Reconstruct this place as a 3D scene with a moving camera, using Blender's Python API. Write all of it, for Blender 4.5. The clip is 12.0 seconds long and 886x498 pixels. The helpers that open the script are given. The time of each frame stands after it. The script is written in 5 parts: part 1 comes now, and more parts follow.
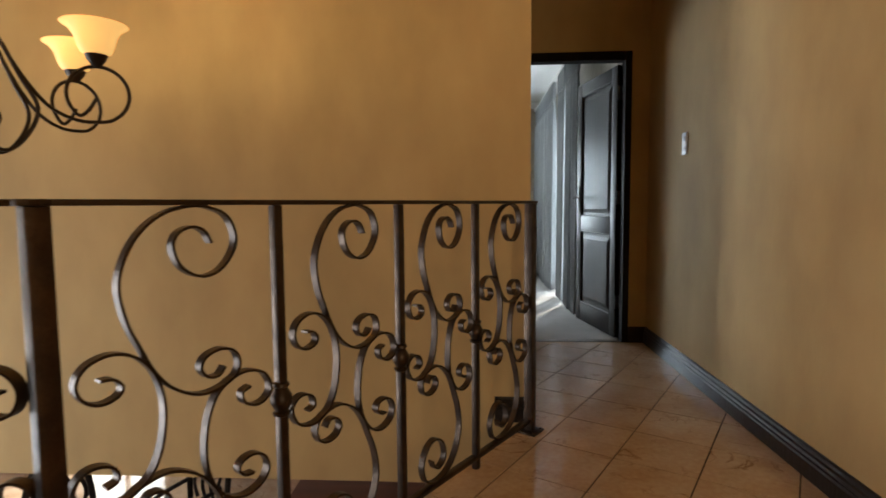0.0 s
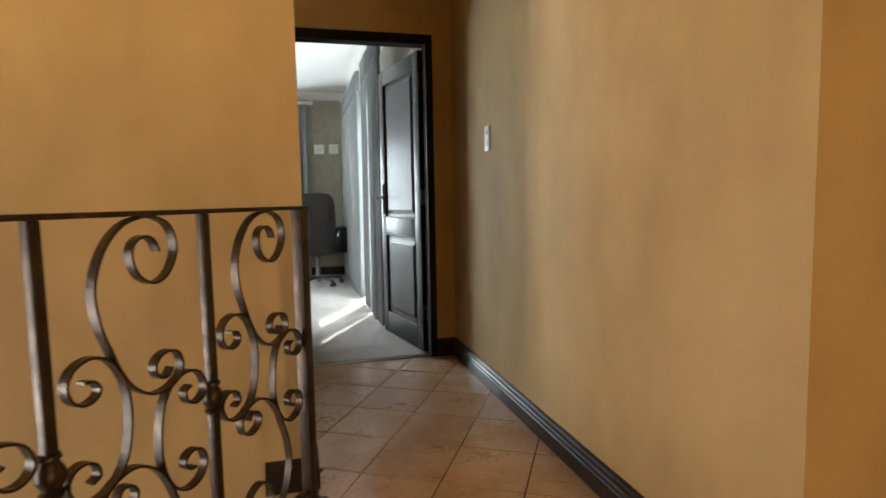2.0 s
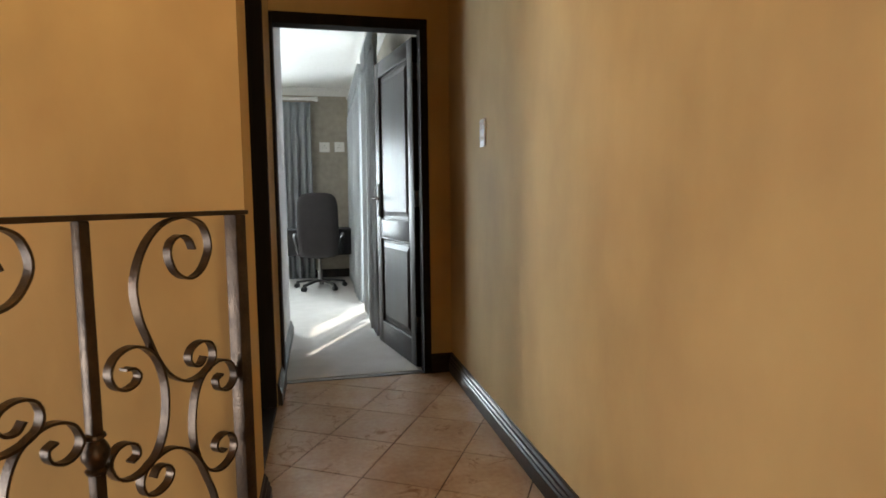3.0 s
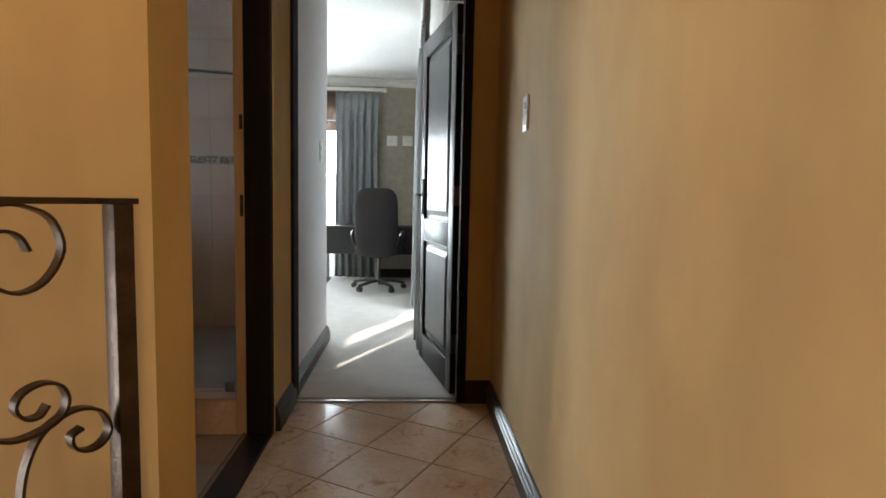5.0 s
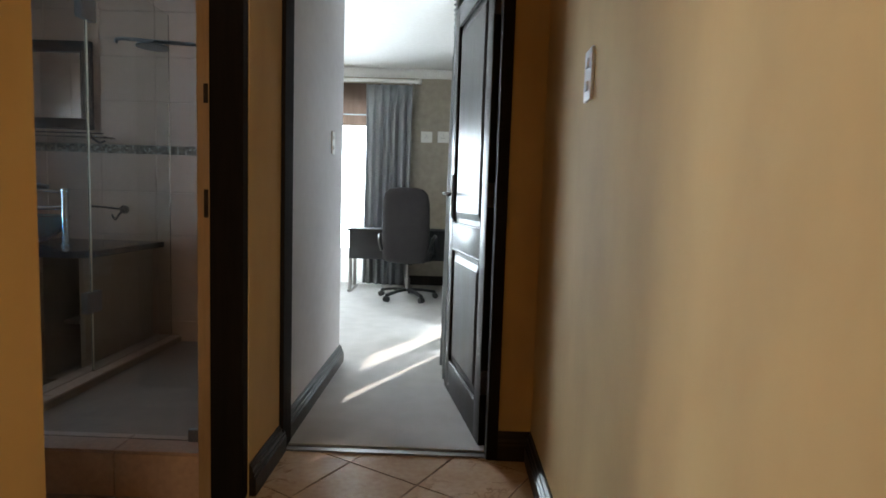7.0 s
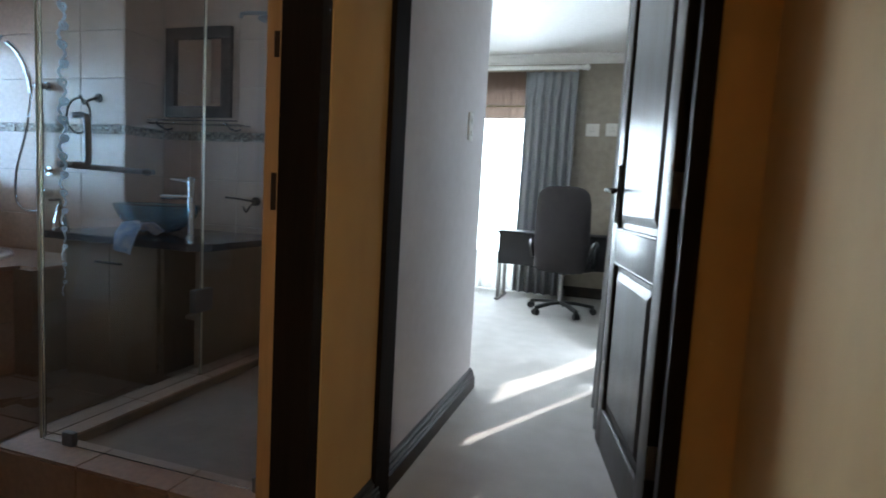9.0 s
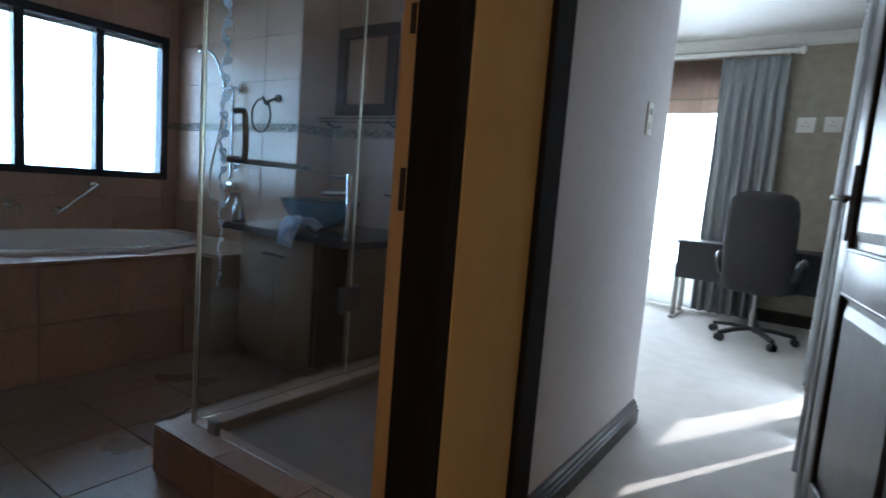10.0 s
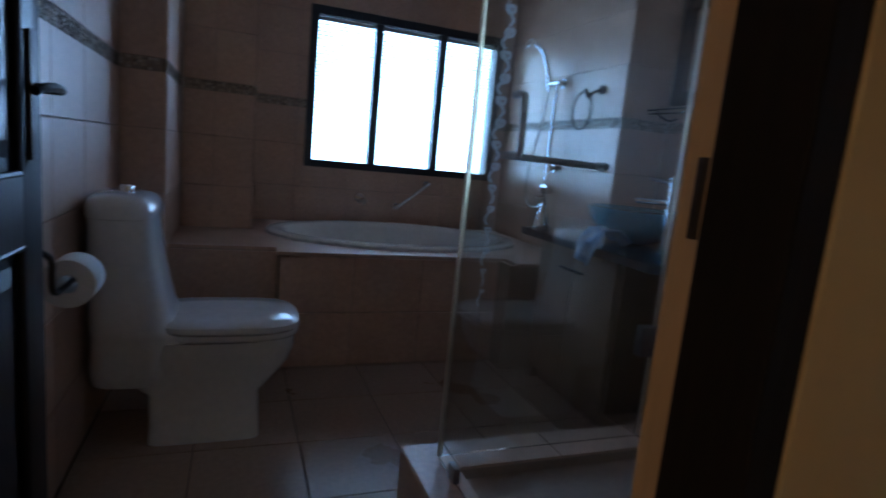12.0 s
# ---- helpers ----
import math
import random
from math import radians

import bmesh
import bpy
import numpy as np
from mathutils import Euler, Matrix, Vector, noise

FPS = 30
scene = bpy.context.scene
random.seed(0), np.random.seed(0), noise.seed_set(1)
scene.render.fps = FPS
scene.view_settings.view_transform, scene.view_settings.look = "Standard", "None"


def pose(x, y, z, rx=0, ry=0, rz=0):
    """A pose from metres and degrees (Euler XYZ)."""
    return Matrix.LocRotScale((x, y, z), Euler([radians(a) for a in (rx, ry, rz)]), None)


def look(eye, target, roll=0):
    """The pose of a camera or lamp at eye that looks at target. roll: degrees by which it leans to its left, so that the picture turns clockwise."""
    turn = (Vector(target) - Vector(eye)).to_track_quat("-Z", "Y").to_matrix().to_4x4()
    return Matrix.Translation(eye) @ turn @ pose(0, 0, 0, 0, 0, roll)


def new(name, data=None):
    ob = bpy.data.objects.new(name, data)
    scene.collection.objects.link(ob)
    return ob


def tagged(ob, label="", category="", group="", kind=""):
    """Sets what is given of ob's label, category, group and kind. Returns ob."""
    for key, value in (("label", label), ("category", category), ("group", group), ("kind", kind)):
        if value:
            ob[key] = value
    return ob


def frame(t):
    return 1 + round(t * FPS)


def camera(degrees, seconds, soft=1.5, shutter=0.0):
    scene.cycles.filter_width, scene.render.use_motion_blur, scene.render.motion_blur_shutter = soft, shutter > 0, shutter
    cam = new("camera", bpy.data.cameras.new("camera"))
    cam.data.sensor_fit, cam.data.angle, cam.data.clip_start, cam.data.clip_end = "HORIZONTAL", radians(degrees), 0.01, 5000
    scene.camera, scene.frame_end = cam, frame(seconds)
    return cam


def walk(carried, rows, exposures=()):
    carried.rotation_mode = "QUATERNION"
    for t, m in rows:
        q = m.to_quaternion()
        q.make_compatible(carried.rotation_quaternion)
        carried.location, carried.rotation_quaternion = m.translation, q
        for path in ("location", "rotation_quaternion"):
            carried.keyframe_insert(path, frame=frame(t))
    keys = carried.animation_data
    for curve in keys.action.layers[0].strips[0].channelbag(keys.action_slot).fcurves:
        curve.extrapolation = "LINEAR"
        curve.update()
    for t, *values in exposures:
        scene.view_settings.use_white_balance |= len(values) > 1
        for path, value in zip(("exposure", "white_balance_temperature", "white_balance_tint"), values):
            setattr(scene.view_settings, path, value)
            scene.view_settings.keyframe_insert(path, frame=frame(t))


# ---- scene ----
# camera and walk: seconds, eye, target, roll
cam = camera(77.1, 12.0, soft=1.65, shutter=0.4)
PATH = [
    (0, (0.023, -0.004, 1.015), (-0.101, 1.986, 0.859), -0.5),
    (0.5, (0.092, 0.115, 1.021), (0.082, 2.109, 0.86), -0.6),
    (1, (0.147, 0.269, 1.03), (0.335, 2.254, 0.866), -1.0),
    (1.5, (0.179, 0.419, 1.04), (0.543, 2.378, 0.869), -1.1),
    (2, (0.251, 0.54, 1.043), (0.75, 2.469, 0.867), -1.1),
    (2.5, (0.376, 0.675, 1.043), (0.894, 2.599, 0.869), -1.0),
    (3, (0.481, 0.83, 1.053), (0.91, 2.776, 0.877), -0.7),
    (5, (0.824, 1.318, 1.042), (0.943, 3.306, 0.865), 1.2),
    (5.5, (0.863, 1.434, 1.025), (0.906, 3.426, 0.854), 1.3),
    (6, (0.875, 1.619, 1.029), (0.891, 3.612, 0.856), 1.7),
    (6.5, (0.887, 1.774, 1.032), (0.902, 3.767, 0.861), 1.7),
    (8.5, (0.941, 2.395, 1.019), (0.515, 4.34, 0.834), 2.9),
    (9, (0.917, 2.537, 1.012), (0.322, 4.437, 0.822), 3.2),
    (9.5, (0.895, 2.679, 1.018), (0.036, 4.473, 0.811), 3.8),
    (10, (0.86, 2.786, 1.015), (-0.266, 4.423, 0.788), 4.5),
    (10.5, (0.809, 2.904, 1.006), (-0.479, 4.415, 0.762), 4.6),
    (11, (0.747, 3.04, 1.011), (-0.742, 4.349, 0.75), 4.9),
    (11.5, (0.67, 3.136, 1.017), (-0.971, 4.245, 0.736), 5.0),
    (12, (0.595, 3.221, 1.015), (-1.25, 3.927, 0.701), 5.5),
]
walk(cam, [(t, look(eye, target, roll)) for t, eye, target, roll in PATH],
     exposures=[(0.0, -0.62, 6700, 10), (0.5, -0.3, 6700, 10), (1.2, -0.05, 6900, 10), (2.5, 0.0, 7100, 10), (5.5, 0.0, 7000, 10), (6.5, -0.05, 6900, 10), (8.5, -0.05, 6500, 10), (9.5, -0.05, 6300, 10), (10.5, -0.42, 6000, 12), (11.0, -0.55, 5900, 12), (12.0, -0.56, 5500, 14)])

# ---- light ----
SUN_EL, SUN_AZ = 47.5, (0.462, 0.887)
world = bpy.data.worlds.new("sky")
scene.world = world
world.use_nodes = True
wn = world.node_tree.nodes
sky = wn.new("ShaderNodeTexSky")
sky.sky_type, sky.sun_disc = "NISHITA", False
sky.sun_elevation, sky.sun_rotation = radians(SUN_EL), math.atan2(SUN_AZ[0], SUN_AZ[1])
wn["Background"].inputs["Strength"].default_value = 0.12
world.node_tree.links.new(sky.outputs[0], wn["Background"].inputs["Color"])


def lamp(name, kind, m, power, colour, **sizes):
    data = bpy.data.lights.new(name, kind)
    data.energy, data.color = power, colour
    for key, value in sizes.items():
        if key == "size":
            data.size = value
        elif key == "size_y":
            data.shape, data.size_y = "RECTANGLE", value
        elif key == "radius":
            data.shadow_soft_size = value
        elif key == "angle":
            data.angle = value
    ob = new(name, data)
    ob.matrix_world = m
    return ob


sun = lamp("sun", "SUN", look((SUN_AZ[0] * 5, SUN_AZ[1] * 5, 5 * math.tan(radians(SUN_EL))), (0, 0, 0)), 5.0, (1, 0.95, 0.88), angle=radians(0.6))
DAY = (0.74, 0.87, 1.0)
# daylight standing in the window openings, just outside the panes
lamp("bathroom_daylight", "AREA", look((-3.28, 4.25, 1.39), (0, 4.25, 1.39)), 125, (0.42, 0.67, 1.0), size=1.7, size_y=1.35)
lamp("bedroom_daylight", "AREA", look((-0.95, 8.91, 1.0), (-0.6, 4, 0.8)), 205, DAY, size=1.9, size_y=1.9)
lamp("terrace_daylight", "AREA", look((1.36, 6.45, 1.1), (-1.0, 6.3, 0.8)), 95, DAY, size=2.0, size_y=2.0)
lamp("stair_daylight", "AREA", look((-4.75, 1.35, -0.1), (1.0, 1.6, 0.9)), 190, (0.82, 0.91, 1.0), size=1.4, size_y=2.6)
# landing: added warm fill with no known source, brightens the south-facing wall ends
lamp("landing_warm_fill", "AREA", look((2.4, -3.35, 1.3), (2.2, 2.0, 0.9)), 52, (1.0, 0.85, 0.58), size=0.95, size_y=2.0)
lamp("lower_room_daylight", "AREA", look((-5.2, 7.95, -1.7), (-4.5, 4, -2.2)), 120, (0.9, 0.95, 1.0), size=1.5, size_y=2.0)


# ---- materials ----
def mat(name, base, rough=0.6, metal=0.0, vary=None, scale=6.0, fine=60.0, bump=0.0, bump_scale=80.0, amount=0.5, stretch=(1, 1, 1), random_tint=0.0, grain_share=0.25, coat=0.0, rough_vary=0.0):
    """A principled surface with two scales of colour variation, relief and uneven gloss."""
    m = bpy.data.materials.new(name)
    m.use_nodes = True
    nt = m.node_tree
    n, l = nt.nodes, nt.links
    p = n["Principled BSDF"]
    p.inputs["Base Color"].default_value = (*base, 1)
    p.inputs["Roughness"].default_value, p.inputs["Metallic"].default_value = rough, metal
    p.inputs["Coat Weight"].default_value, p.inputs["Coat Roughness"].default_value = coat, 0.08
    tc = n.new("ShaderNodeTexCoord")
    mp = n.new("ShaderNodeMapping")
    mp.inputs["Scale"].default_value = stretch
    geo = n.new("ShaderNodeNewGeometry")
    l.new(geo.outputs["Position"], mp.inputs["Vector"])
    colour = None
    if vary:
        big = n.new("ShaderNodeTexNoise")
        big.inputs["Scale"].default_value, big.inputs["Detail"].default_value = scale, 6
        small = n.new("ShaderNodeTexNoise")
        small.inputs["Scale"].default_value, small.inputs["Detail"].default_value = fine, 4
        for t in (big, small):
            l.new(mp.outputs[0], t.inputs["Vector"])
        ramp = n.new("ShaderNodeValToRGB")
        ramp.color_ramp.elements[0].position, ramp.color_ramp.elements[1].position = 0.35, 0.65
        l.new(big.outputs["Fac"], ramp.inputs[0])
        mix = n.new("ShaderNodeMix")
        mix.data_type = "RGBA"
        mix.inputs[6].default_value, mix.inputs[7].default_value = (*base, 1), (*vary, 1)
        mul = n.new("ShaderNodeMath")
        mul.operation = "MULTIPLY"
        mul.inputs[1].default_value = amount
        l.new(ramp.outputs[0], mul.inputs[0])
        l.new(mul.outputs[0], mix.inputs[0])
        grain = n.new("ShaderNodeMix")
        grain.data_type, grain.blend_type = "RGBA", "OVERLAY"
        grain.inputs[0].default_value = grain_share
        l.new(mix.outputs[2], grain.inputs[6])
        l.new(small.outputs["Fac"], grain.inputs[7])
        colour = grain.outputs[2]
        if random_tint:
            info = n.new("ShaderNodeObjectInfo")
            hsv = n.new("ShaderNodeHueSaturation")
            rng = n.new("ShaderNodeMapRange")
            rng.inputs[3].default_value, rng.inputs[4].default_value = 1 - random_tint, 1 + random_tint
            l.new(info.outputs["Random"], rng.inputs[0])
            l.new(rng.outputs[0], hsv.inputs["Value"])
            l.new(colour, hsv.inputs["Color"])
            colour = hsv.outputs[0]
        l.new(colour, p.inputs["Base Color"])
        if rough_vary:
            rr = n.new("ShaderNodeMapRange")
            rr.inputs[3].default_value, rr.inputs[4].default_value = max(0.02, rough - rough_vary), rough + rough_vary
            l.new(big.outputs["Fac"], rr.inputs[0])
            l.new(rr.outputs[0], p.inputs["Roughness"])
    if bump:
        bn = n.new("ShaderNodeTexNoise")
        bn.inputs["Scale"].default_value, bn.inputs["Detail"].default_value = bump_scale, 5
        l.new(mp.outputs[0], bn.inputs["Vector"])
        b = n.new("ShaderNodeBump")
        b.inputs["Strength"].default_value, b.inputs["Distance"].default_value = bump, 0.01
        l.new(bn.outputs["Fac"], b.inputs["Height"])
        l.new(b.outputs[0], p.inputs["Normal"])
    return m


def marble(name, base, vein, rough, density=2.2):
    """Cream polished stone with brown clouds and thin veins."""
    m = mat(name, base, rough, vary=(base[0] * 0.8, base[1] * 0.72, base[2] * 0.64), scale=4.5, fine=45, amount=0.8, random_tint=0.07, rough_vary=0.05)
    n, l = m.node_tree.nodes, m.node_tree.links
    p = n["Principled BSDF"]
    was = p.inputs["Base Color"].links[0].from_socket
    geo = n.new("ShaderNodeNewGeometry")
    info = n.new("ShaderNodeObjectInfo")
    shift = n.new("ShaderNodeVectorMath")
    shift.operation = "ADD"
    comb = n.new("ShaderNodeCombineXYZ")
    far = n.new("ShaderNodeMath")
    far.operation = "MULTIPLY"
    far.inputs[1].default_value = 37.0
    l.new(info.outputs["Random"], far.inputs[0])
    l.new(far.outputs[0], comb.inputs[2])
    l.new(geo.outputs["Position"], shift.inputs[0])
    l.new(comb.outputs[0], shift.inputs[1])
    warp = n.new("ShaderNodeTexNoise")
    warp.inputs["Scale"].default_value, warp.inputs["Detail"].default_value, warp.inputs["Distortion"].default_value = density * 2.5, 8, 1.2
    l.new(shift.outputs[0], warp.inputs["Vector"])
    sub = n.new("ShaderNodeMath")
    sub.operation = "SUBTRACT"
    sub.inputs[1].default_value = 0.5
    l.new(warp.outputs["Fac"], sub.inputs[0])
    ab = n.new("ShaderNodeMath")
    ab.operation = "ABSOLUTE"
    l.new(sub.outputs[0], ab.inputs[0])
    ramp = n.new("ShaderNodeValToRGB")
    ramp.color_ramp.elements[0].position, ramp.color_ramp.elements[0].color = 0.0, (1, 1, 1, 1)
    ramp.color_ramp.elements[1].position, ramp.color_ramp.elements[1].color = 0.022, (0, 0, 0, 1)
    l.new(ab.outputs[0], ramp.inputs[0])
    gate = n.new("ShaderNodeTexNoise")
    gate.inputs["Scale"].default_value = 6.0
    l.new(shift.outputs[0], gate.inputs["Vector"])
    g2 = n.new("ShaderNodeMapRange")
    g2.inputs[1].default_value, g2.inputs[2].default_value, g2.inputs[4].default_value = 0.5, 0.66, 0.85
    l.new(gate.outputs["Fac"], g2.inputs[0])
    mul = n.new("ShaderNodeMath")
    mul.operation = "MULTIPLY"
    l.new(ramp.outputs[0], mul.inputs[0])
    l.new(g2.outputs[0], mul.inputs[1])
    mix = n.new("ShaderNodeMix")
    mix.data_type = "RGBA"
    mix.inputs[7].default_value = (*vein, 1)
    l.new(mul.outputs[0], mix.inputs[0])
    l.new(was, mix.inputs[6])
    l.new(mix.outputs[2], p.inputs["Base Color"])
    return m


def glowing(name, colour, strength):
    m = bpy.data.materials.new(name)
    m.use_nodes = True
    p = m.node_tree.nodes["Principled BSDF"]
    p.inputs["Base Color"].default_value = (*colour, 1)
    p.inputs["Emission Color"].default_value, p.inputs["Emission Strength"].default_value = (*colour, 1), strength
    return m


def clear(name, colour, rough=0.0, ior=1.45):
    m = bpy.data.materials.new(name)
    m.use_nodes = True
    p = m.node_tree.nodes["Principled BSDF"]
    p.inputs["Base Color"].default_value = (*colour, 1)
    p.inputs["Transmission Weight"].default_value, p.inputs["Roughness"].default_value, p.inputs["IOR"].default_value = 1.0, rough, ior
    return m


def sheer(name, colour, through_share=0.55):
    m = bpy.data.materials.new(name)
    m.use_nodes = True
    n, l = m.node_tree.nodes, m.node_tree.links
    out = n["Material Output"]
    n.remove(n["Principled BSDF"])
    d, t, mix = n.new("ShaderNodeBsdfDiffuse"), n.new("ShaderNodeBsdfTranslucent"), n.new("ShaderNodeMixShader")
    tex = n.new("ShaderNodeTexWave")
    tex.inputs["Scale"].default_value = 300
    d.inputs[0].default_value = t.inputs[0].default_value = (*colour, 1)
    mix.inputs[0].default_value = through_share
    l.new(d.outputs[0], mix.inputs[1])
    l.new(t.outputs[0], mix.inputs[2])
    l.new(mix.outputs[0], out.inputs[0])
    return m


OCHRE = mat("ochre_paint", (0.50, 0.330, 0.142), 0.8, vary=(0.63, 0.42, 0.188), scale=1.7, fine=6, amount=0.9, bump=0.06, bump_scale=45, rough_vary=0.1, stretch=(1, 1, 0.55), grain_share=0.16)
OCHRE.node_tree.nodes["Principled BSDF"].inputs["Specular IOR Level"].default_value = 0.25
GREIGE = mat("greige_paint", (0.36, 0.32, 0.26), 0.7, vary=(0.42, 0.37, 0.3), scale=2.5, fine=14, bump=0.05, bump_scale=50)
PALE = mat("pale_paint", (0.56, 0.515, 0.51), 0.6, vary=(0.51, 0.465, 0.46), scale=2, fine=20, bump=0.012, bump_scale=40, grain_share=0.1)
WHITE = mat("white_ceiling", (0.8, 0.79, 0.77), 0.8, vary=(0.74, 0.73, 0.7), scale=1.5, fine=30, bump=0.05, bump_scale=60)
WHITE_GLOSS = mat("white_plastic", (0.78, 0.77, 0.74), 0.3, vary=(0.72, 0.7, 0.66), scale=9, fine=60, amount=0.3)
DARK_WOOD = mat("dark_varnished_wood", (0.011, 0.008, 0.0072), 0.36, vary=(0.03, 0.018, 0.013), scale=10, fine=90, amount=0.8, bump=0.1, bump_scale=60, stretch=(1, 1, 0.08), coat=0.12, rough_vary=0.08)
DARK_WOOD.node_tree.nodes["Principled BSDF"].inputs["Specular IOR Level"].default_value = 0.35
FRAME_WOOD = mat("dark_stained_frame", (0.009, 0.007, 0.006), 0.7, vary=(0.019, 0.012, 0.009), scale=10, fine=90, amount=0.8, bump=0.1, bump_scale=60, stretch=(1, 1, 0.08))
FRAME_WOOD.node_tree.nodes["Principled BSDF"].inputs["Specular IOR Level"].default_value = 0.1
DOOR_WOOD = mat("dark_satin_door", (0.012, 0.0095, 0.009), 0.5, vary=(0.024, 0.016, 0.013), scale=10, fine=90, amount=0.8, bump=0.12, bump_scale=60, stretch=(1, 1, 0.08), coat=0.33, rough_vary=0.08)
DOOR_WOOD.node_tree.nodes["Principled BSDF"].inputs["Specular IOR Level"].default_value = 0.15
DOOR_WOOD.node_tree.nodes["Principled BSDF"].inputs["Coat Roughness"].default_value = 0.22
RED_WOOD = mat("reddish_wood", (0.16, 0.05, 0.022), 0.35, vary=(0.09, 0.028, 0.014), scale=6, fine=70, amount=0.8, stretch=(0.1, 1, 1), coat=0.3)
RAW_WOOD = mat("bare_pine_edge", (0.42, 0.25, 0.12), 0.6, vary=(0.3, 0.16, 0.07), scale=8, fine=70, amount=0.8, stretch=(1, 1, 0.1), bump=0.1)
IRON = mat("bronzed_iron", (0.085, 0.058, 0.042), 0.36, metal=0.85, vary=(0.045, 0.032, 0.026), scale=14, fine=120, amount=0.9, bump=0.15, bump_scale=90, rough_vary=0.12)
BLACK_IRON = mat("black_iron", (0.03, 0.022, 0.018), 0.45, metal=0.6, vary=(0.06, 0.035, 0.02), scale=20, fine=100, amount=0.6, bump=0.15)
CHROME = mat("chrome", (0.75, 0.76, 0.78), 0.12, metal=1.0, vary=(0.62, 0.63, 0.65), scale=20, fine=120, amount=0.5)
STEEL = mat("dull_steel", (0.3, 0.29, 0.28), 0.35, metal=1.0, vary=(0.22, 0.2, 0.19), scale=20, fine=120)
MARBLE = marble("cream_marble_tile", (0.66, 0.48, 0.33), (0.26, 0.13, 0.06), 0.15)
GROUT = mat("dark_grout", (0.07, 0.045, 0.03), 0.85, vary=(0.06, 0.04, 0.03), scale=20, fine=150)
BATH_TILE = mat("beige_wall_tile", (0.52, 0.322, 0.224), 0.33, vary=(0.46, 0.28, 0.19), scale=5, fine=50, amount=0.7, random_tint=0.05, bump=0.03, bump_scale=20, rough_vary=0.06)
BATH_TILE.node_tree.nodes["Principled BSDF"].inputs["Specular IOR Level"].default_value = 0.75
BATH_FLOOR = mat("beige_floor_tile", (0.34, 0.23, 0.165), 0.28, vary=(0.30, 0.20, 0.14), scale=2.2, fine=50, amount=0.25, random_tint=0.06, bump=0.03, bump_scale=30, rough_vary=0.02)
TUB_GROUT = mat("pale_brown_grout", (0.4, 0.29, 0.21), 0.85, vary=(0.34, 0.25, 0.18), scale=20, fine=150)
BATH_GROUT = mat("brown_grout", (0.3, 0.22, 0.16), 0.85, vary=(0.22, 0.16, 0.115), scale=20, fine=150)
CARPET = mat("grey_cut_pile_carpet", (0.6, 0.575, 0.55), 0.95, vary=(0.52, 0.5, 0.475), scale=7, fine=260, amount=0.7, bump=0.6, bump_scale=330)
CURTAIN = mat("blue_grey_satin", (0.28, 0.30, 0.31), 0.45, vary=(0.35, 0.37, 0.38), scale=9, fine=150, amount=0.6, bump=0.1, bump_scale=200, stretch=(1, 1, 0.15))
_n, _l = CURTAIN.node_tree.nodes, CURTAIN.node_tree.links
_t, _m = _n.new("ShaderNodeBsdfTranslucent"), _n.new("ShaderNodeMixShader")
_t.inputs[0].default_value, _m.inputs[0].default_value = (0.5, 0.5, 0.5, 1), 0.14
_l.new(_n["Principled BSDF"].outputs[0], _m.inputs[1])
_l.new(_t.outputs[0], _m.inputs[2])
_l.new(_m.outputs[0], _n["Material Output"].inputs[0])
BLIND_CLOTH = sheer("brown_sheer_cloth", (0.16, 0.11, 0.085), 0.4)
NET = sheer("white_net", (0.8, 0.8, 0.78), 0.6)
FABRIC = mat("grey_woven_fabric", (0.032, 0.028, 0.03), 0.9, vary=(0.042, 0.036, 0.038), scale=12, fine=300, bump=0.3, bump_scale=400)
BLACK_PLASTIC = mat("black_plastic", (0.02, 0.02, 0.021), 0.4, vary=(0.03, 0.03, 0.03), scale=15, fine=90)
DESK_BOARD = mat("charcoal_board", (0.012, 0.012, 0.015), 0.55, vary=(0.018, 0.017, 0.019), scale=10, fine=120, stretch=(0.1, 1, 1))
CERAMIC = mat("white_ceramic", (0.72, 0.72, 0.71), 0.1, vary=(0.68, 0.68, 0.66), scale=4, fine=40, amount=0.4, coat=0.5)
TUB_WHITE = mat("white_acrylic", (0.74, 0.72, 0.68), 0.16, vary=(0.68, 0.65, 0.6), scale=4, fine=40, amount=0.4)
PAPER = mat("tissue_paper", (0.78, 0.77, 0.76), 0.95, vary=(0.72, 0.71, 0.7), scale=30, fine=200, bump=0.2, bump_scale=200)
STONE_TOP = mat("dark_granite", (0.03, 0.03, 0.034), 0.12, vary=(0.1, 0.1, 0.11), scale=90, fine=300, amount=0.7)
CABINET = mat("beige_laminate", (0.37, 0.26, 0.175), 0.4, vary=(0.31, 0.215, 0.14), scale=6, fine=60, stretch=(1, 1, 0.2))
BLUE_GLASS = clear("blue_basin_glass", (0.36, 0.74, 0.95), 0.22)
GLASS = clear("clear_glass", (0.93, 0.97, 0.96))
FROST = sheer("etched_frost", (0.85, 0.87, 0.88), 0.5)
SHOWER_FLOOR = mat("brown_shower_floor", (0.3, 0.2, 0.145), 0.6, vary=(0.24, 0.16, 0.115), scale=6, fine=60, amount=0.7, bump=0.06)
SEAL = clear("yellowed_seal", (0.8, 0.66, 0.42), 0.35)
SILVER = mat("mirror_silver", (0.9, 0.9, 0.9), 0.02, metal=1.0)
ALU = mat("dark_window_frame", (0.015, 0.016, 0.02), 0.35, vary=(0.025, 0.025, 0.03), scale=12, fine=90)
SLAT = mat("pale_blind_slat", (0.7, 0.7, 0.68), 0.45, vary=(0.62, 0.62, 0.6), scale=10, fine=90)
SHADE = glowing("lit_amber_glass", (1.0, 0.60, 0.2), 1.15)
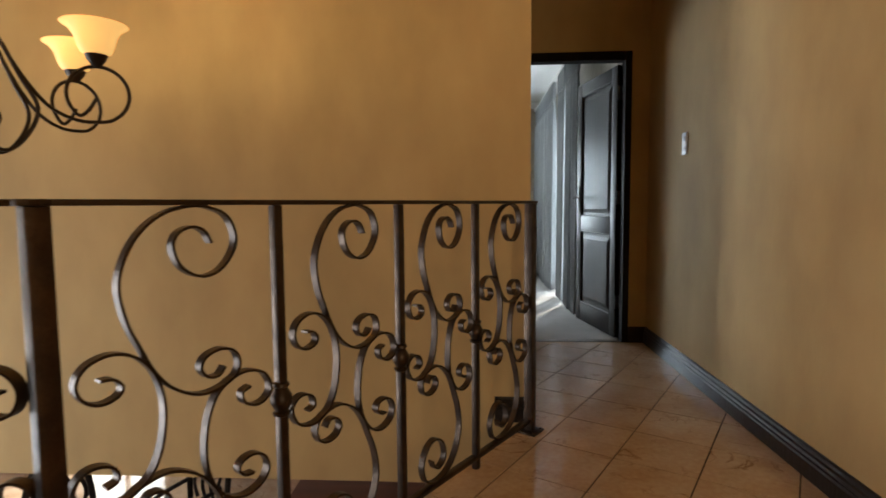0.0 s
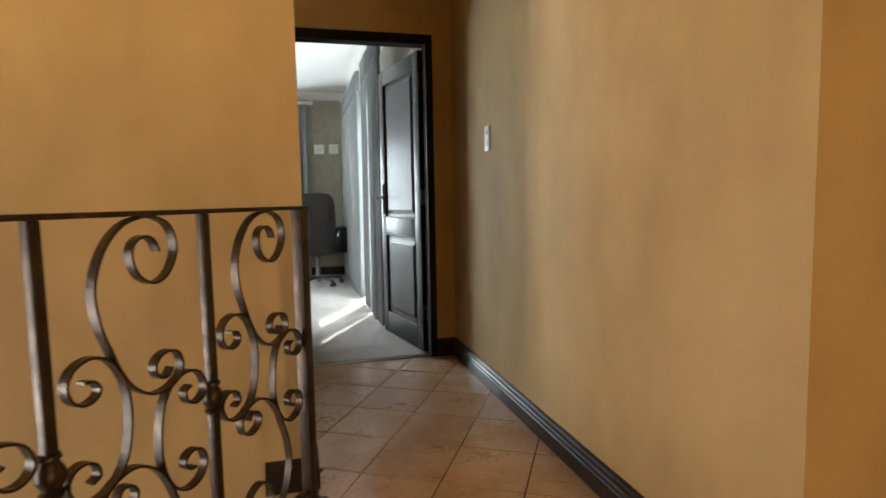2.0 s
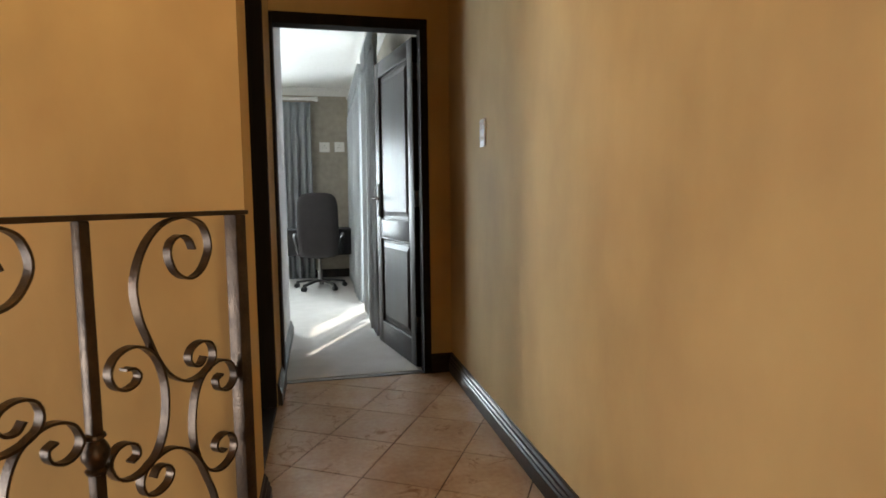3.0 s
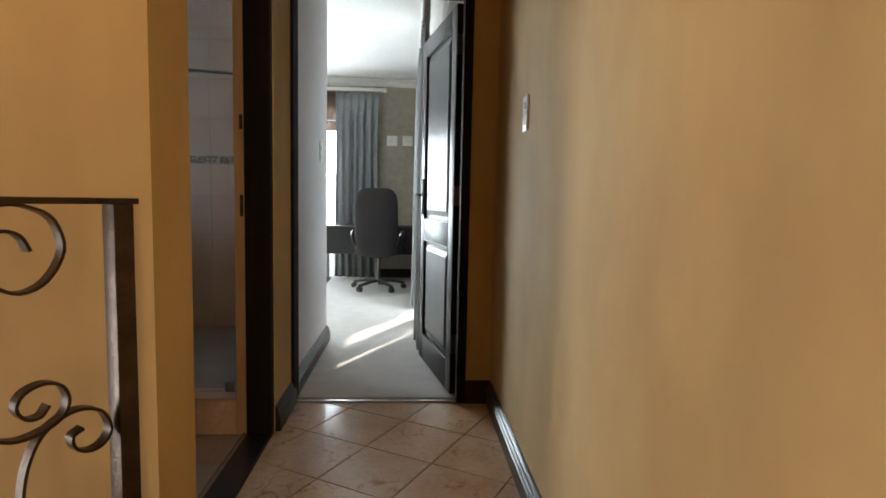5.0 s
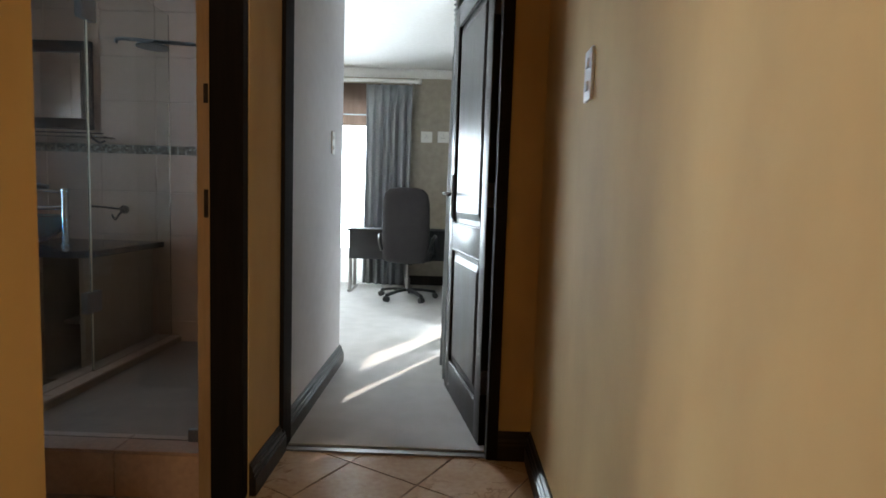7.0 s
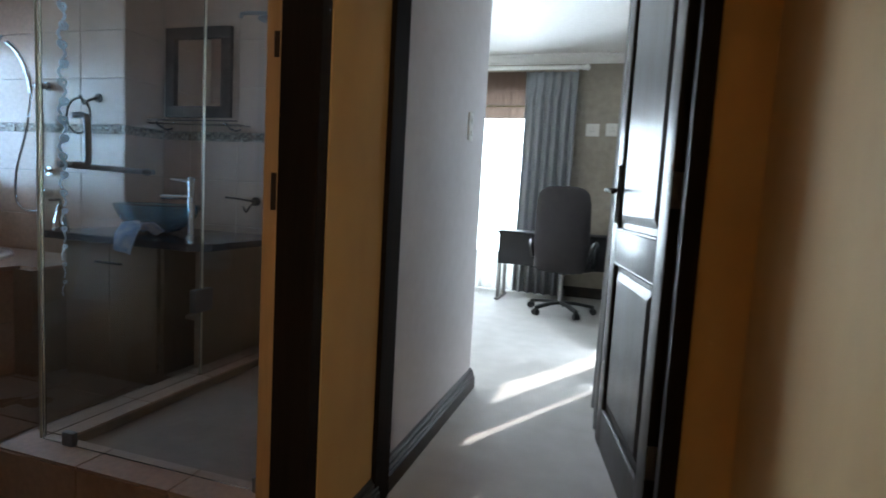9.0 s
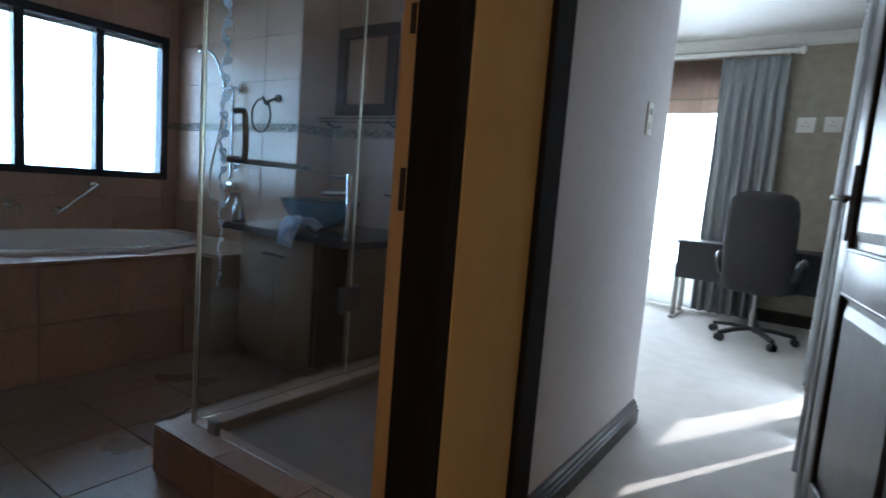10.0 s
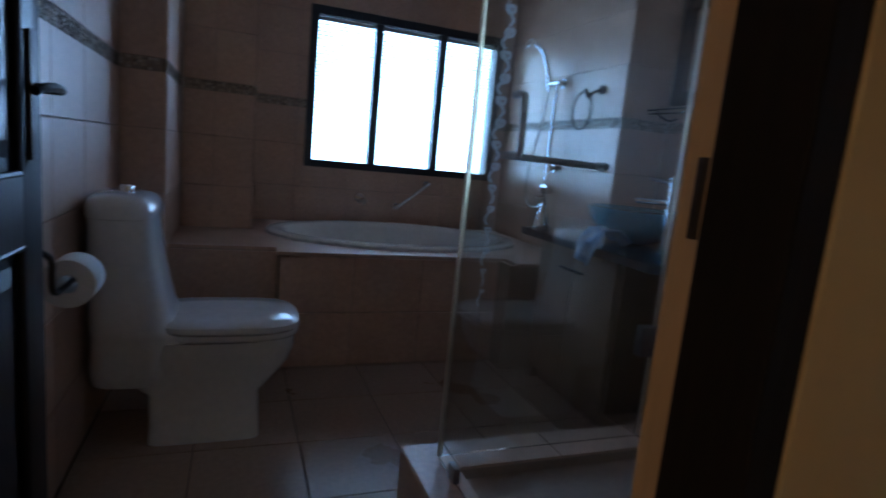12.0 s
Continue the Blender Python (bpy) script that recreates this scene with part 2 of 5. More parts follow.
BULB = glowing("hot_bulb", (1.0, 0.8, 0.45), 9.0)
PLASTER = mat("outside_plaster", (0.6, 0.54, 0.45), 0.9, vary=(0.5, 0.44, 0.36), scale=2, fine=30)
GROUND = mat("dry_lawn", (0.16, 0.15, 0.08), 0.95, vary=(0.1, 0.11, 0.05), scale=0.8, fine=12)
CURTAIN_RED = mat("rust_curtain_cloth", (0.4, 0.16, 0.06), 0.7, vary=(0.3, 0.11, 0.04), scale=9, fine=150)
CLOTH = mat("blue_white_cloth", (0.22, 0.38, 0.66), 0.9, vary=(0.75, 0.78, 0.82), scale=22, fine=200, amount=1.0)
CHIPS = bpy.data.materials.new("mosaic_chips")
CHIPS.use_nodes = True
_n, _l = CHIPS.node_tree.nodes, CHIPS.node_tree.links
_g, _r = _n.new("ShaderNodeNewGeometry"), _n.new("ShaderNodeValToRGB")
_r.color_ramp.interpolation = "CONSTANT"
for pos_, col_ in ((0.3, (0.19, 0.145, 0.115, 1)), (0.48, (0.45, 0.35, 0.27, 1)), (0.68, (0.22, 0.17, 0.14, 1)), (0.8, (0.5, 0.42, 0.34, 1))):
    _e = _r.color_ramp.elements.new(pos_)
    _e.color = col_
_r.color_ramp.elements[0].color = (0.3, 0.24, 0.19, 1)
_l.new(_g.outputs["Random Per Island"], _r.inputs[0])
_l.new(_r.outputs[0], _n["Principled BSDF"].inputs["Base Color"])
_n["Principled BSDF"].inputs["Roughness"].default_value = 0.2


# ---- mesh tools ----
def box(bm, lo, hi, m=None, bevel=0.0):
    r = bmesh.ops.create_cube(bm, size=1.0)
    vs = r["verts"]
    for v in vs:
        v.co = Vector([(lo[i] + hi[i]) / 2 + v.co[i] * (hi[i] - lo[i]) for i in range(3)])
    if bevel:
        es = list({e for v in vs for e in v.link_edges})
        r = bmesh.ops.bevel(bm, geom=es, offset=bevel, segments=2, profile=0.6, affect="EDGES")
        vs = list({v for f in r["faces"] for v in f.verts} | {v for v in vs if v.is_valid})
    if m is not None:
        bmesh.ops.transform(bm, matrix=m, verts=vs)
    return vs


def rod(bm, a, b, r, r2=None, seg=12):
    a, b = Vector(a), Vector(b)
    res = bmesh.ops.create_cone(bm, cap_ends=True, segments=seg, radius1=r, radius2=r if r2 is None else r2, depth=(b - a).length)
    q = (b - a).to_track_quat("Z", "Y").to_matrix().to_4x4()
    bmesh.ops.transform(bm, matrix=Matrix.Translation((a + b) / 2) @ q, verts=res["verts"])
    return res["verts"]


def ball(bm, c, r, scale=(1, 1, 1), seg=14):
    res = bmesh.ops.create_uvsphere(bm, u_segments=seg, v_segments=seg // 2 + 1, radius=r)
    bmesh.ops.transform(bm, matrix=Matrix.Translation(c) @ Matrix.Diagonal((*scale, 1)), verts=res["verts"])
    return res["verts"]


def lathe(bm, profile, seg=24, m=None, closed=False):
    """Turn a profile of (radius, height) about z."""
    rings = []
    for r, z in profile:
        rings.append([bm.verts.new((r * math.cos(2 * math.pi * k / seg), r * math.sin(2 * math.pi * k / seg), z)) for k in range(seg)])
    for a, b in zip(rings, rings[1:]):
        for k in range(seg):
            bm.faces.new((a[k], a[(k + 1) % seg], b[(k + 1) % seg], b[k]))
    if closed:
        bm.faces.new(rings[0][::-1])
        bm.faces.new(rings[-1])
    vs = [v for ring in rings for v in ring]
    if m is not None:
        bmesh.ops.transform(bm, matrix=m, verts=vs)
    return vs


def sweep(bm, pts, section, up=None, closed_path=False):
    """Carry a closed section of (side, up) offsets along a path."""
    pts = [Vector(p) for p in pts]
    rings = []
    side0 = None
    n = len(pts)
    for i, p in enumerate(pts):
        t = (pts[min(i + 1, n - 1)] - pts[max(i - 1, 0)]).normalized()
        if up is not None:
            s = t.cross(Vector(up)).normalized()
            u = Vector(up)
            u = s.cross(t).normalized()
        else:
            if side0 is None:
                side0 = t.orthogonal().normalized()
            s = (side0 - t * side0.dot(t)).normalized()
            side0 = s
            u = s.cross(t)
        rings.append([bm.verts.new(p + s * a + u * b) for a, b in section])
    k = len(section)
    for a, b in zip(rings, rings[1:]):
        for j in range(k):
            bm.faces.new((a[j], a[(j + 1) % k], b[(j + 1) % k], b[j]))
    bm.faces.new(rings[0][::-1])
    bm.faces.new(rings[-1])
    return rings


def circle(r, seg=8):
    return [(r * math.cos(2 * math.pi * k / seg), r * math.sin(2 * math.pi * k / seg)) for k in range(seg)]


def prism(bm, poly, z0, z1):
    a = [bm.verts.new((x, y, z0)) for x, y in poly]
    b = [bm.verts.new((x, y, z1)) for x, y in poly]
    k = len(poly)
    bm.faces.new(b)
    bm.faces.new(a[::-1])
    for j in range(k):
        bm.faces.new((a[j], a[(j + 1) % k], b[(j + 1) % k], b[j]))
    return a + b


def finish(name, bm, material, smooth=False, angle=40):
    bmesh.ops.recalc_face_normals(bm, faces=bm.faces)
    me = bpy.data.meshes.new(name)
    bm.to_mesh(me)
    bm.free()
    me.materials.append(material)
    if smooth:
        me.shade_smooth()
        me.set_sharp_from_angle(angle=radians(angle))
    return me


BATH = Vector((0, -0.035, 0))      # the bathroom as one body stands a little nearer the stairs
HERE = [Vector((0, 0, 0))]


def part(name, bm, material, parent=None, label="", smooth=True):
    ob = new(name, finish(name, bm, material, smooth))
    if parent is not None:
        ob.parent = parent
    else:
        ob.location = HERE[0]
    return tagged(ob, label=label)


def thing(name, label, category, at=(0, 0, 0), turn=0, group=""):
    ob = new(name)
    ob.empty_display_size = 0.1
    ob.matrix_world = pose(*(Vector(at) + HERE[0]), 0, 0, turn)
    return tagged(ob, label, category, group)


def structure(name, bm, material, label, category, smooth=False):
    return tagged(part(name, bm, material, smooth=smooth), label, category, kind="structure")


def spline(points, n=6):
    """A smooth curve through the points."""
    p = [Vector(q) for q in points]
    p = [2 * p[0] - p[1]] + p + [2 * p[-1] - p[-2]]
    out = []
    for i in range(1, len(p) - 2):
        for k in range(n):
            t = k / n
            out.append(0.5 * (2 * p[i] + (p[i + 1] - p[i - 1]) * t + (2 * p[i - 1] - 5 * p[i] + 4 * p[i + 1] - p[i + 2]) * t * t + (3 * p[i] - p[i - 1] - 3 * p[i + 1] + p[i + 2]) * t ** 3))
    out.append(p[-2])
    return out


def spiral(c, r0, r1, a0, a1, n=22):
    """Points of a plane spiral from radius r0 at angle a0 to r1 at a1, degrees."""
    return [(c[0] + (r0 + (r1 - r0) * i / n) * math.cos(radians(a0 + (a1 - a0) * i / n)), c[1] + (r0 + (r1 - r0) * i / n) * math.sin(radians(a0 + (a1 - a0) * i / n))) for i in range(n + 1)]


# ---- the large structure ----
H = 2.6          # ceiling of the landing
RAIL_A, RAIL_D = Vector((-0.4247, 1.3769, 0)), Vector((0.5373, 0.8434, 0))     # the banister's line
RAIL_N = Vector((-0.8434, 0.5373, 0))


def walls(name, boxes, material, label):
    bm = bmesh.new()
    for lo, hi in boxes:
        box(bm, lo, hi)
    return structure(name, bm, material, label, "wall")


walls("wall_stair", [((-4.6, 2.56, -0.31), (0.265, 2.775, H + 0.8))], OCHRE, "ochre sponge-painted plaster wall beside the stairwell")
walls("wall_bath_door", [((0.13, 3.742, -0.31), (0.24, 4.10, H)), ((0.13, 2.775, 2.09), (0.24, 3.742, H))], OCHRE, "ochre plaster wall strip beside the bathroom door")
walls("wall_end", [((1.11, 4.10, 0), (1.25, 4.22, 2.09)), ((0.13, 4.10, 2.09), (1.25, 4.22, H))], OCHRE, "ochre plaster wall over the bedroom door")
walls("wall_right", [((1.25, 1.43, -0.31), (1.40, 4.40, H)), ((1.40, 1.43, -0.31), (3.0, 1.58, H))], OCHRE, "long ochre mottled plaster corridor wall")
walls("wall_landing_east", [((3.0, -3.4, -3), (3.2, 1.58, H))], OCHRE, "ochre plaster wall behind the landing")
# unseen wall; its opening only lets the added landing fill through
walls("wall_landing_south", [((-4.8, -3.4, -3), (1.9, -3.2, H + 0.8)), ((2.9, -3.4, -3), (3.0, -3.2, H + 0.8)), ((1.9, -3.4, 2.3), (2.9, -3.2, H + 0.8)), ((1.9, -3.4, -3), (2.9, -3.2, 0.2))], OCHRE, "unseen ochre plaster wall with an opening made for the warm fill lamp")
walls("wall_stair_west", [((-4.8, -3.2, -3), (-4.6, 0.6, H + 0.8)), ((-4.8, 2.1, -3), (-4.6, 2.81, H + 0.8)), ((-4.8, 0.6, 1.3), (-4.6, 2.1, H + 0.8)), ((-4.8, 0.6, -3), (-4.6, 2.1, -1.5))], OCHRE, "ochre stairwell wall with a tall window opening")
walls("wall_lower_north", [((-7.2, 7.6, -2.75), (-6.0, 7.8, -0.31)), ((-4.4, 7.6, -2.75), (1.4, 7.8, -0.31)), ((-6.0, 7.6, -0.65), (-4.4, 7.8, -0.31))], PALE, "pale plaster wall of the room below")
walls("wall_lower_east", [((1.25, 1.58, -2.75), (1.4, 7.6, -0.31))], PALE, "pale plaster side wall of the room below")
walls("wall_lower_west", [((-7.2, 2.81, -2.75), (-7.0, 7.6, -0.31)), ((-7.0, 2.775, -2.75), (-4.6, 2.81, -0.31))], PALE, "pale plaster wall of the room below")
walls("wall_bedroom_partition", [((0.13, 4.10, 0), (0.228, 5.33, 2.55))], PALE, "pale grey painted wall inside the bedroom door")
HERE[0] = BATH
walls("wall_bath_north", [((-3.25, 5.03, 0), (-1.745, 5.365, 2.55)), ((-1.745, 5.30, 0), (0.13, 5.365, 2.55))], GREIGE, "greige plaster wall between bathroom and bedroom")
walls("wall_bath_west", [((-3.25, 2.81, 0), (-3.03, 5.03, 0.90)), ((-3.25, 2.81, 1.87), (-3.03, 5.03, 2.55)), ((-3.25, 2.81, 0.90), (-3.03, 3.65, 1.87)), ((-3.25, 4.95, 0.90), (-3.03, 5.03, 1.87))], PLASTER, "bathroom outer wall with the window opening")
walls("wall_bath_nib", [((-2.59, 2.81, 0), (-1.96, 2.98, 2.55)), ((-3.03, 2.81, 0), (-2.60, 3.34, 2.55))], PLASTER, "stepped bathroom wall nib beside the bathtub")
HERE[0] = Vector((0, 0, 0))
walls("wall_bedroom_right", [((1.08, 4.40, 0), (1.28, 5.35, 2.55)), ((1.08, 7.55, 0), (1.28, 8.85, 2.55)), ((1.08, 5.35, 2.12), (1.28, 7.55, 2.55)), ((1.08, 4.22, 0), (1.25, 4.40, 2.55))], GREIGE, "greige bedroom wall with the terrace door opening")
walls("wall_bedroom_far", [((-3.1, 8.65, 0), (-1.9, 8.85, 2.55)), ((0.05, 8.65, 0), (1.08, 8.85, 2.55)), ((-1.9, 8.65, 2.16), (0.05, 8.85, 2.55))], GREIGE, "greige textured bedroom wall with a glazed door opening")
walls("wall_bedroom_left", [((-3.1, 5.15, 0), (-2.9, 8.65, 2.55))], GREIGE, "greige bedroom side wall")

# the stairwell ceiling is unseen; its ochre tone dims and warms the bounce
for nm, lo, hi, lab in (("ceiling_landing", (-4.8, -3.4, H + 0.8), (3.2, 2.81, H + 0.95), "ochre-toned unseen ceiling over the stairwell, coloured to cut bounced light"),
                        ("ceiling_corridor", (0.13, 2.56, H), (1.4, 4.22, H + 0.1), "white plaster corridor ceiling"),
                        ("ceiling_bathroom", (-3.25, 2.81, 2.55), (0.13, 5.35, 2.65), "white plaster bathroom ceiling"),
                        ("ceiling_bedroom", (-3.1, 4.22, 2.56), (1.28, 8.85, 2.66), "white plaster bedroom ceiling"),
                        ("ceiling_lower_room", (-7.0, 2.81, -0.33), (1.25, 7.6, -0.315), "white ceiling of the room below")):
    bm = bmesh.new()
    box(bm, lo, hi)
    structure(nm, bm, OCHRE if lab.startswith("ochre") else WHITE, lab, "ceiling")
walls("wall_over_corridor", [((0.265, 2.56, H), (3.2, 2.81, H + 0.8)), ((1.25, 1.43, H), (3.2, 1.58, H + 0.8)), ((3.0, -3.4, H), (3.2, 1.43, H + 0.8)), ((1.25, 1.58, H), (1.4, 2.56, H + 0.8))], OCHRE, "ochre plaster wall above the corridor opening")

# floors
edge0 = RAIL_A + RAIL_D * -0.57 + RAIL_N * 0.09
edge1 = RAIL_A + RAIL_D * 1.40 + RAIL_N * 0.09
landing_poly = [(edge1.x, edge1.y), (edge0.x, edge0.y), (-2.75, edge0.y), (-2.75, -3.2), (3.0, -3.2), (3.0, 1.5), (1.30, 1.5), (1.30, 4.16), (0.13, 4.16), (0.13, 2.6)]
bm = bmesh.new()
prism(bm, landing_poly, -0.30, -0.0035)
floor_landing = structure("floor_landing", bm, GROUT, "landing floor slab with dark grout under polished tiles", "floor")
bm = bmesh.new()
box(bm, (-3.03, 2.775, -0.30), (0.13, 5.265, -0.004))
floor_bath = structure("floor_bathroom", bm, GROUT, "bathroom floor slab with brown grout", "floor")
bm = bmesh.new()
box(bm, (-2.9, 5.34, -0.30), (1.28, 8.85, 0.004))
box(bm, (0.2, 4.16, -0.30), (1.28, 5.34, 0.004))
structure("floor_bedroom", bm, CARPET, "grey cut-pile bedroom carpet", "carpet")
bm = bmesh.new()
box(bm, (-7.2, -3.4, -2.9), (3.2, 7.8, -2.75))
structure("floor_lower", bm, MARBLE, "pale polished stone floor of the room below", "floor")
bm = bmesh.new()
box(bm, (-400, -400, -3.2), (400, 400, -2.95))
structure("ground", bm, GROUND, "dry lawn around the house", "ground")
bm = bmesh.new()
box(bm, (-9.2, 0, -2.95), (-9.0, 12, 1.55))
tagged(part("boundary_wall", bm, PLASTER, smooth=False), "beige plastered wall outside the bathroom window", "wall", kind="structure")
# unseen slab, added so that no direct sun enters the far door
bm = bmesh.new()
box(bm, (-3.6, 8.85, 2.5), (1.6, 11.6, 2.62))
tagged(part("sun_block_slab", bm, PLASTER, smooth=False), "unseen slab added to keep the sun out of the far bedroom door", "roof", kind="structure")

# skirting boards: stepped varnished profile
SKIRT = [(0, 0), (0.024, 0), (0.024, 0.062), (0.018, 0.068), (0.020, 0.078), (0.013, 0.086), (0.014, 0.098), (0.006, 0.106), (0.004, 0.115), (0, 0.115)]


def skirting(path, label, name="baseboard"):
    """A skirting board along a path whose room lies on its right-hand side."""
    bm = bmesh.new()
    pts = [Vector((*p, 0.002)) for p in path]
    rings = []
    for i, p in enumerate(pts):
        a = (p - pts[i - 1]).normalized() if i else None
        b = (pts[i + 1] - p).normalized() if i + 1 < len(pts) else None
        na = Vector((a.y, -a.x, 0)) if a else None
        nb = Vector((b.y, -b.x, 0)) if b else None
        s = (na + nb) / (1 + na.dot(nb)) if a and b else (na or nb)
        rings.append([bm.verts.new(p + s * u + Vector((0, 0, v))) for u, v in SKIRT])
    k = len(SKIRT)
    for a, b in zip(rings, rings[1:]):
        for j in range(k):
            bm.faces.new((a[j], a[(j + 1) % k], b[(j + 1) % k], b[j]))
    bm.faces.new(rings[0][::-1])
    bm.faces.new(rings[-1])
    return structure(name, bm, DARK_WOOD, label, "skirting board")


skirting([(1.112, 4.10), (1.25, 4.10), (1.25, 1.43), (2.99, 1.43)], "dark varnished stepped skirting along the ochre corridor wall")
skirting([(0.24, 3.744), (0.24, 4.098)], "short dark varnished skirting between the two doors")
skirting([(0.10, 2.56), (0.265, 2.56), (0.265, 2.773)], "short dark varnished skirting at the stair wall corner")
skirting([(0.228, 4.20), (0.228, 5.33), (-2.88, 5.33)], "dark varnished skirting on the pale bedroom wall")
skirting([(0.05, 8.65), (1.08, 8.65), (1.08, 7.6)], "dark varnished skirting below the bedroom sockets")


def cornice(path, label):
    bm = bmesh.new()
    prof = [(0, 0), (0.012, 0), (0.016, 0.012), (0.03, 0.02), (0.055, 0.055), (0.075, 0.068), (0.09, 0.075), (0.09, 0.09), (0, 0.09)]
    pts = [Vector((*p, 2.466)) for p in path]
    rings = []
    for i, p in enumerate(pts):
        a = (p - pts[i - 1]).normalized() if i else None
        b = (pts[i + 1] - p).normalized() if i + 1 < len(pts) else None
        na = Vector((a.y, -a.x, 0)) if a else None
        nb = Vector((b.y, -b.x, 0)) if b else None
        s = (na + nb) / (1 + na.dot(nb)) if a and b else (na or nb)
        rings.append([bm.verts.new(p + s * u + Vector((0, 0, v))) for u, v in prof])
    for a, b in zip(rings, rings[1:]):
        for j in range(len(prof)):
            bm.faces.new((a[j], a[(j + 1) % len(prof)], b[(j + 1) % len(prof)], b[j]))
    return structure("cornice", bm, WHITE, label, "cornice")


cornice([(-2.9, 8.65), (1.08, 8.65), (1.08, 4.23)], "white moulded plaster cornice round the bedroom ceiling")


# ---- doors ----
def door_frame(name, boxes, label):
    bm = bmesh.new()
    for lo, hi in boxes:
        box(bm, lo, hi, bevel=0.004)
    return structure(name, bm, FRAME_WOOD, label, "door frame")


door_frame("door_frame_1", [((0.2285, 4.075, 0.003), (0.256, 4.19, 2.09)), ((1.072, 4.075, 0.003), (1.118, 4.182, 2.09)), ((0.256, 4.075, 2.03), (1.072, 4.182, 2.09))], "dark varnished bedroom door frame")
door_frame("door_frame_2", [((0.130, 3.692, 0.013), (0.238, 3.740, 2.06)), ((0.11, 2.777, 0.013), (0.195, 2.81, 2.06)), ((0.130, 2.777, 2.06), (0.238, 3.740, 2.089))], "dark varnished bathroom door frame")
bm = bmesh.new()
box(bm, (0.088, 3.696, 0.013), (0.129, 3.738, 2.06), bevel=0.003)
box(bm, (0.088, 2.812, 2.061), (0.129, 3.738, 2.089), bevel=0.003)
structure("door_stop", bm, RAW_WOOD, "bare worn wooden edge behind the bathroom door frame", "door trim")
bm = bmesh.new()
box(bm, (0.130, 2.777, 0.0), (0.235, 3.740, 0.012), bevel=0.004)
structure("threshold_1", bm, DARK_WOOD, "dark wooden threshold of the bathroom door", "threshold")
bm = bmesh.new()
box(bm, (0.258, 4.095, 0.001), (1.07, 4.125, 0.008), bevel=0.002)
structure("threshold_2", bm, STEEL, "thin metal strip between tiles and carpet", "threshold")

bm = bmesh.new()
box(bm, (0.112, 3.6935, 0.955), (0.126, 3.6975, 1.045), bevel=0.0006)
box(bm, (0.112, 3.6935, 1.315), (0.126, 3.6975, 1.375), bevel=0.0006)
tagged(part("strike_plate", bm, BLACK_IRON), "dark iron strike plate let into the bathroom jamb", "strike plate", kind="structure")


def panel_door(name, at, turn, label, width=0.79, height=2.01, handed=1):
    """A two-panel door leaf: local x from the hinge to the lock edge, y its thickness."""
    d = thing(name, label, "door", at, turn)
    d["kind"] = "structure"
    t = 0.02
    st, mid = 0.095, (0.773, 0.905)
    bm = bmesh.new()
    box(bm, (0, -t, 0), (st, t, height), bevel=0.003)
    box(bm, (width - st, -t, 0), (width, t, height), bevel=0.003)
    for z0, z1 in ((0, 0.16), mid, (height - 0.10, height)):
        box(bm, (st - 0.001, -t + 0.0005, z0 + 0.0005), (width - st + 0.001, t - 0.0005, z1 - 0.0005), bevel=0.002)
    part("leaf_frame", bm, DOOR_WOOD, d)
    for z0, z1 in ((0.16, mid[0]), (mid[1], height - 0.10)):
        bm = bmesh.new()
        x0, x1 = st, width - st
        box(bm, (x0, -0.006, z0), (x1, 0.006, z1))
        for s in (-1, 1):
            lo = [bm.verts.new((x, s * 0.0061, z)) for x, z in ((x0 + 0.03, z0 + 0.03), (x1 - 0.03, z0 + 0.03), (x1 - 0.03, z1 - 0.03), (x0 + 0.03, z1 - 0.03))]
            hi = [bm.verts.new((x, s * 0.016, z)) for x, z in ((x0 + 0.06, z0 + 0.06), (x1 - 0.06, z0 + 0.06), (x1 - 0.06, z1 - 0.06), (x0 + 0.06, z1 - 0.06))]
            bm.faces.new(hi)
            for j in range(4):
                bm.faces.new((lo[j], lo[(j + 1) % 4], hi[(j + 1) % 4], hi[j]))
        panel = part("door_panel", bm, DOOR_WOOD, d, smooth=False)
        bm = bmesh.new()
        for s in (-1, 1):
            for a, b in (((x0, z0), (x1, z0)), ((x1, z0), (x1, z1)), ((x1, z1), (x0, z1)), ((x0, z1), (x0, z0))):
                rod(bm, (a[0], s * 0.013, a[1]), (b[0], s * 0.013, b[1]), 0.008, seg=8)
        part("moulding", bm, DOOR_WOOD, panel)
    for s in (-1, 1):
        bm = bmesh.new()
        box(bm, (width - 0.075, s * t, 0.93) if s > 0 else (width - 0.075, s * t - 0.008, 0.93), (width - 0.035, s * t + 0.008, 1.16) if s > 0 else (width - 0.035, s * t, 1.16), bevel=0.003)
        plate = part("handle_plate", bm, BLACK_IRON, d, "black iron handle plate")
        bm = bmesh.new()
        rod(bm, (width - 0.055, s * t, 1.06), (width - 0.055, s * (t + 0.05), 1.06), 0.009)
        sweep(bm, spline([(width - 0.045, s * (t + 0.046), 1.06), (width - 0.09, s * (t + 0.05), 1.062), (width - 0.14, s * (t + 0.047), 1.058), (width - 0.165, s * (t + 0.04), 1.05)]), circle(0.0085))
        part("lever", bm, BLACK_IRON, plate)
    for z in (0.22, 1.0, 1.76):
        bm = bmesh.new()
        rod(bm, (-0.004, handed * t, z), (-0.004, handed * t, z + 0.1), 0.008)
        box(bm, (0, handed * t - 0.001, z), (0.035, handed * t + 0.002, z + 0.1))
        box(bm, (-0.0025, -t + 0.003, z), (-0.0002, t - 0.003, z + 0.1))
        part("hinge", bm, STEEL, d, "dull steel butt hinge")
    return d


panel_door("door_1", (1.064, 4.19, 0.012), 101.3, "dark varnished two-panel bedroom door standing open", width=0.775, handed=-1)
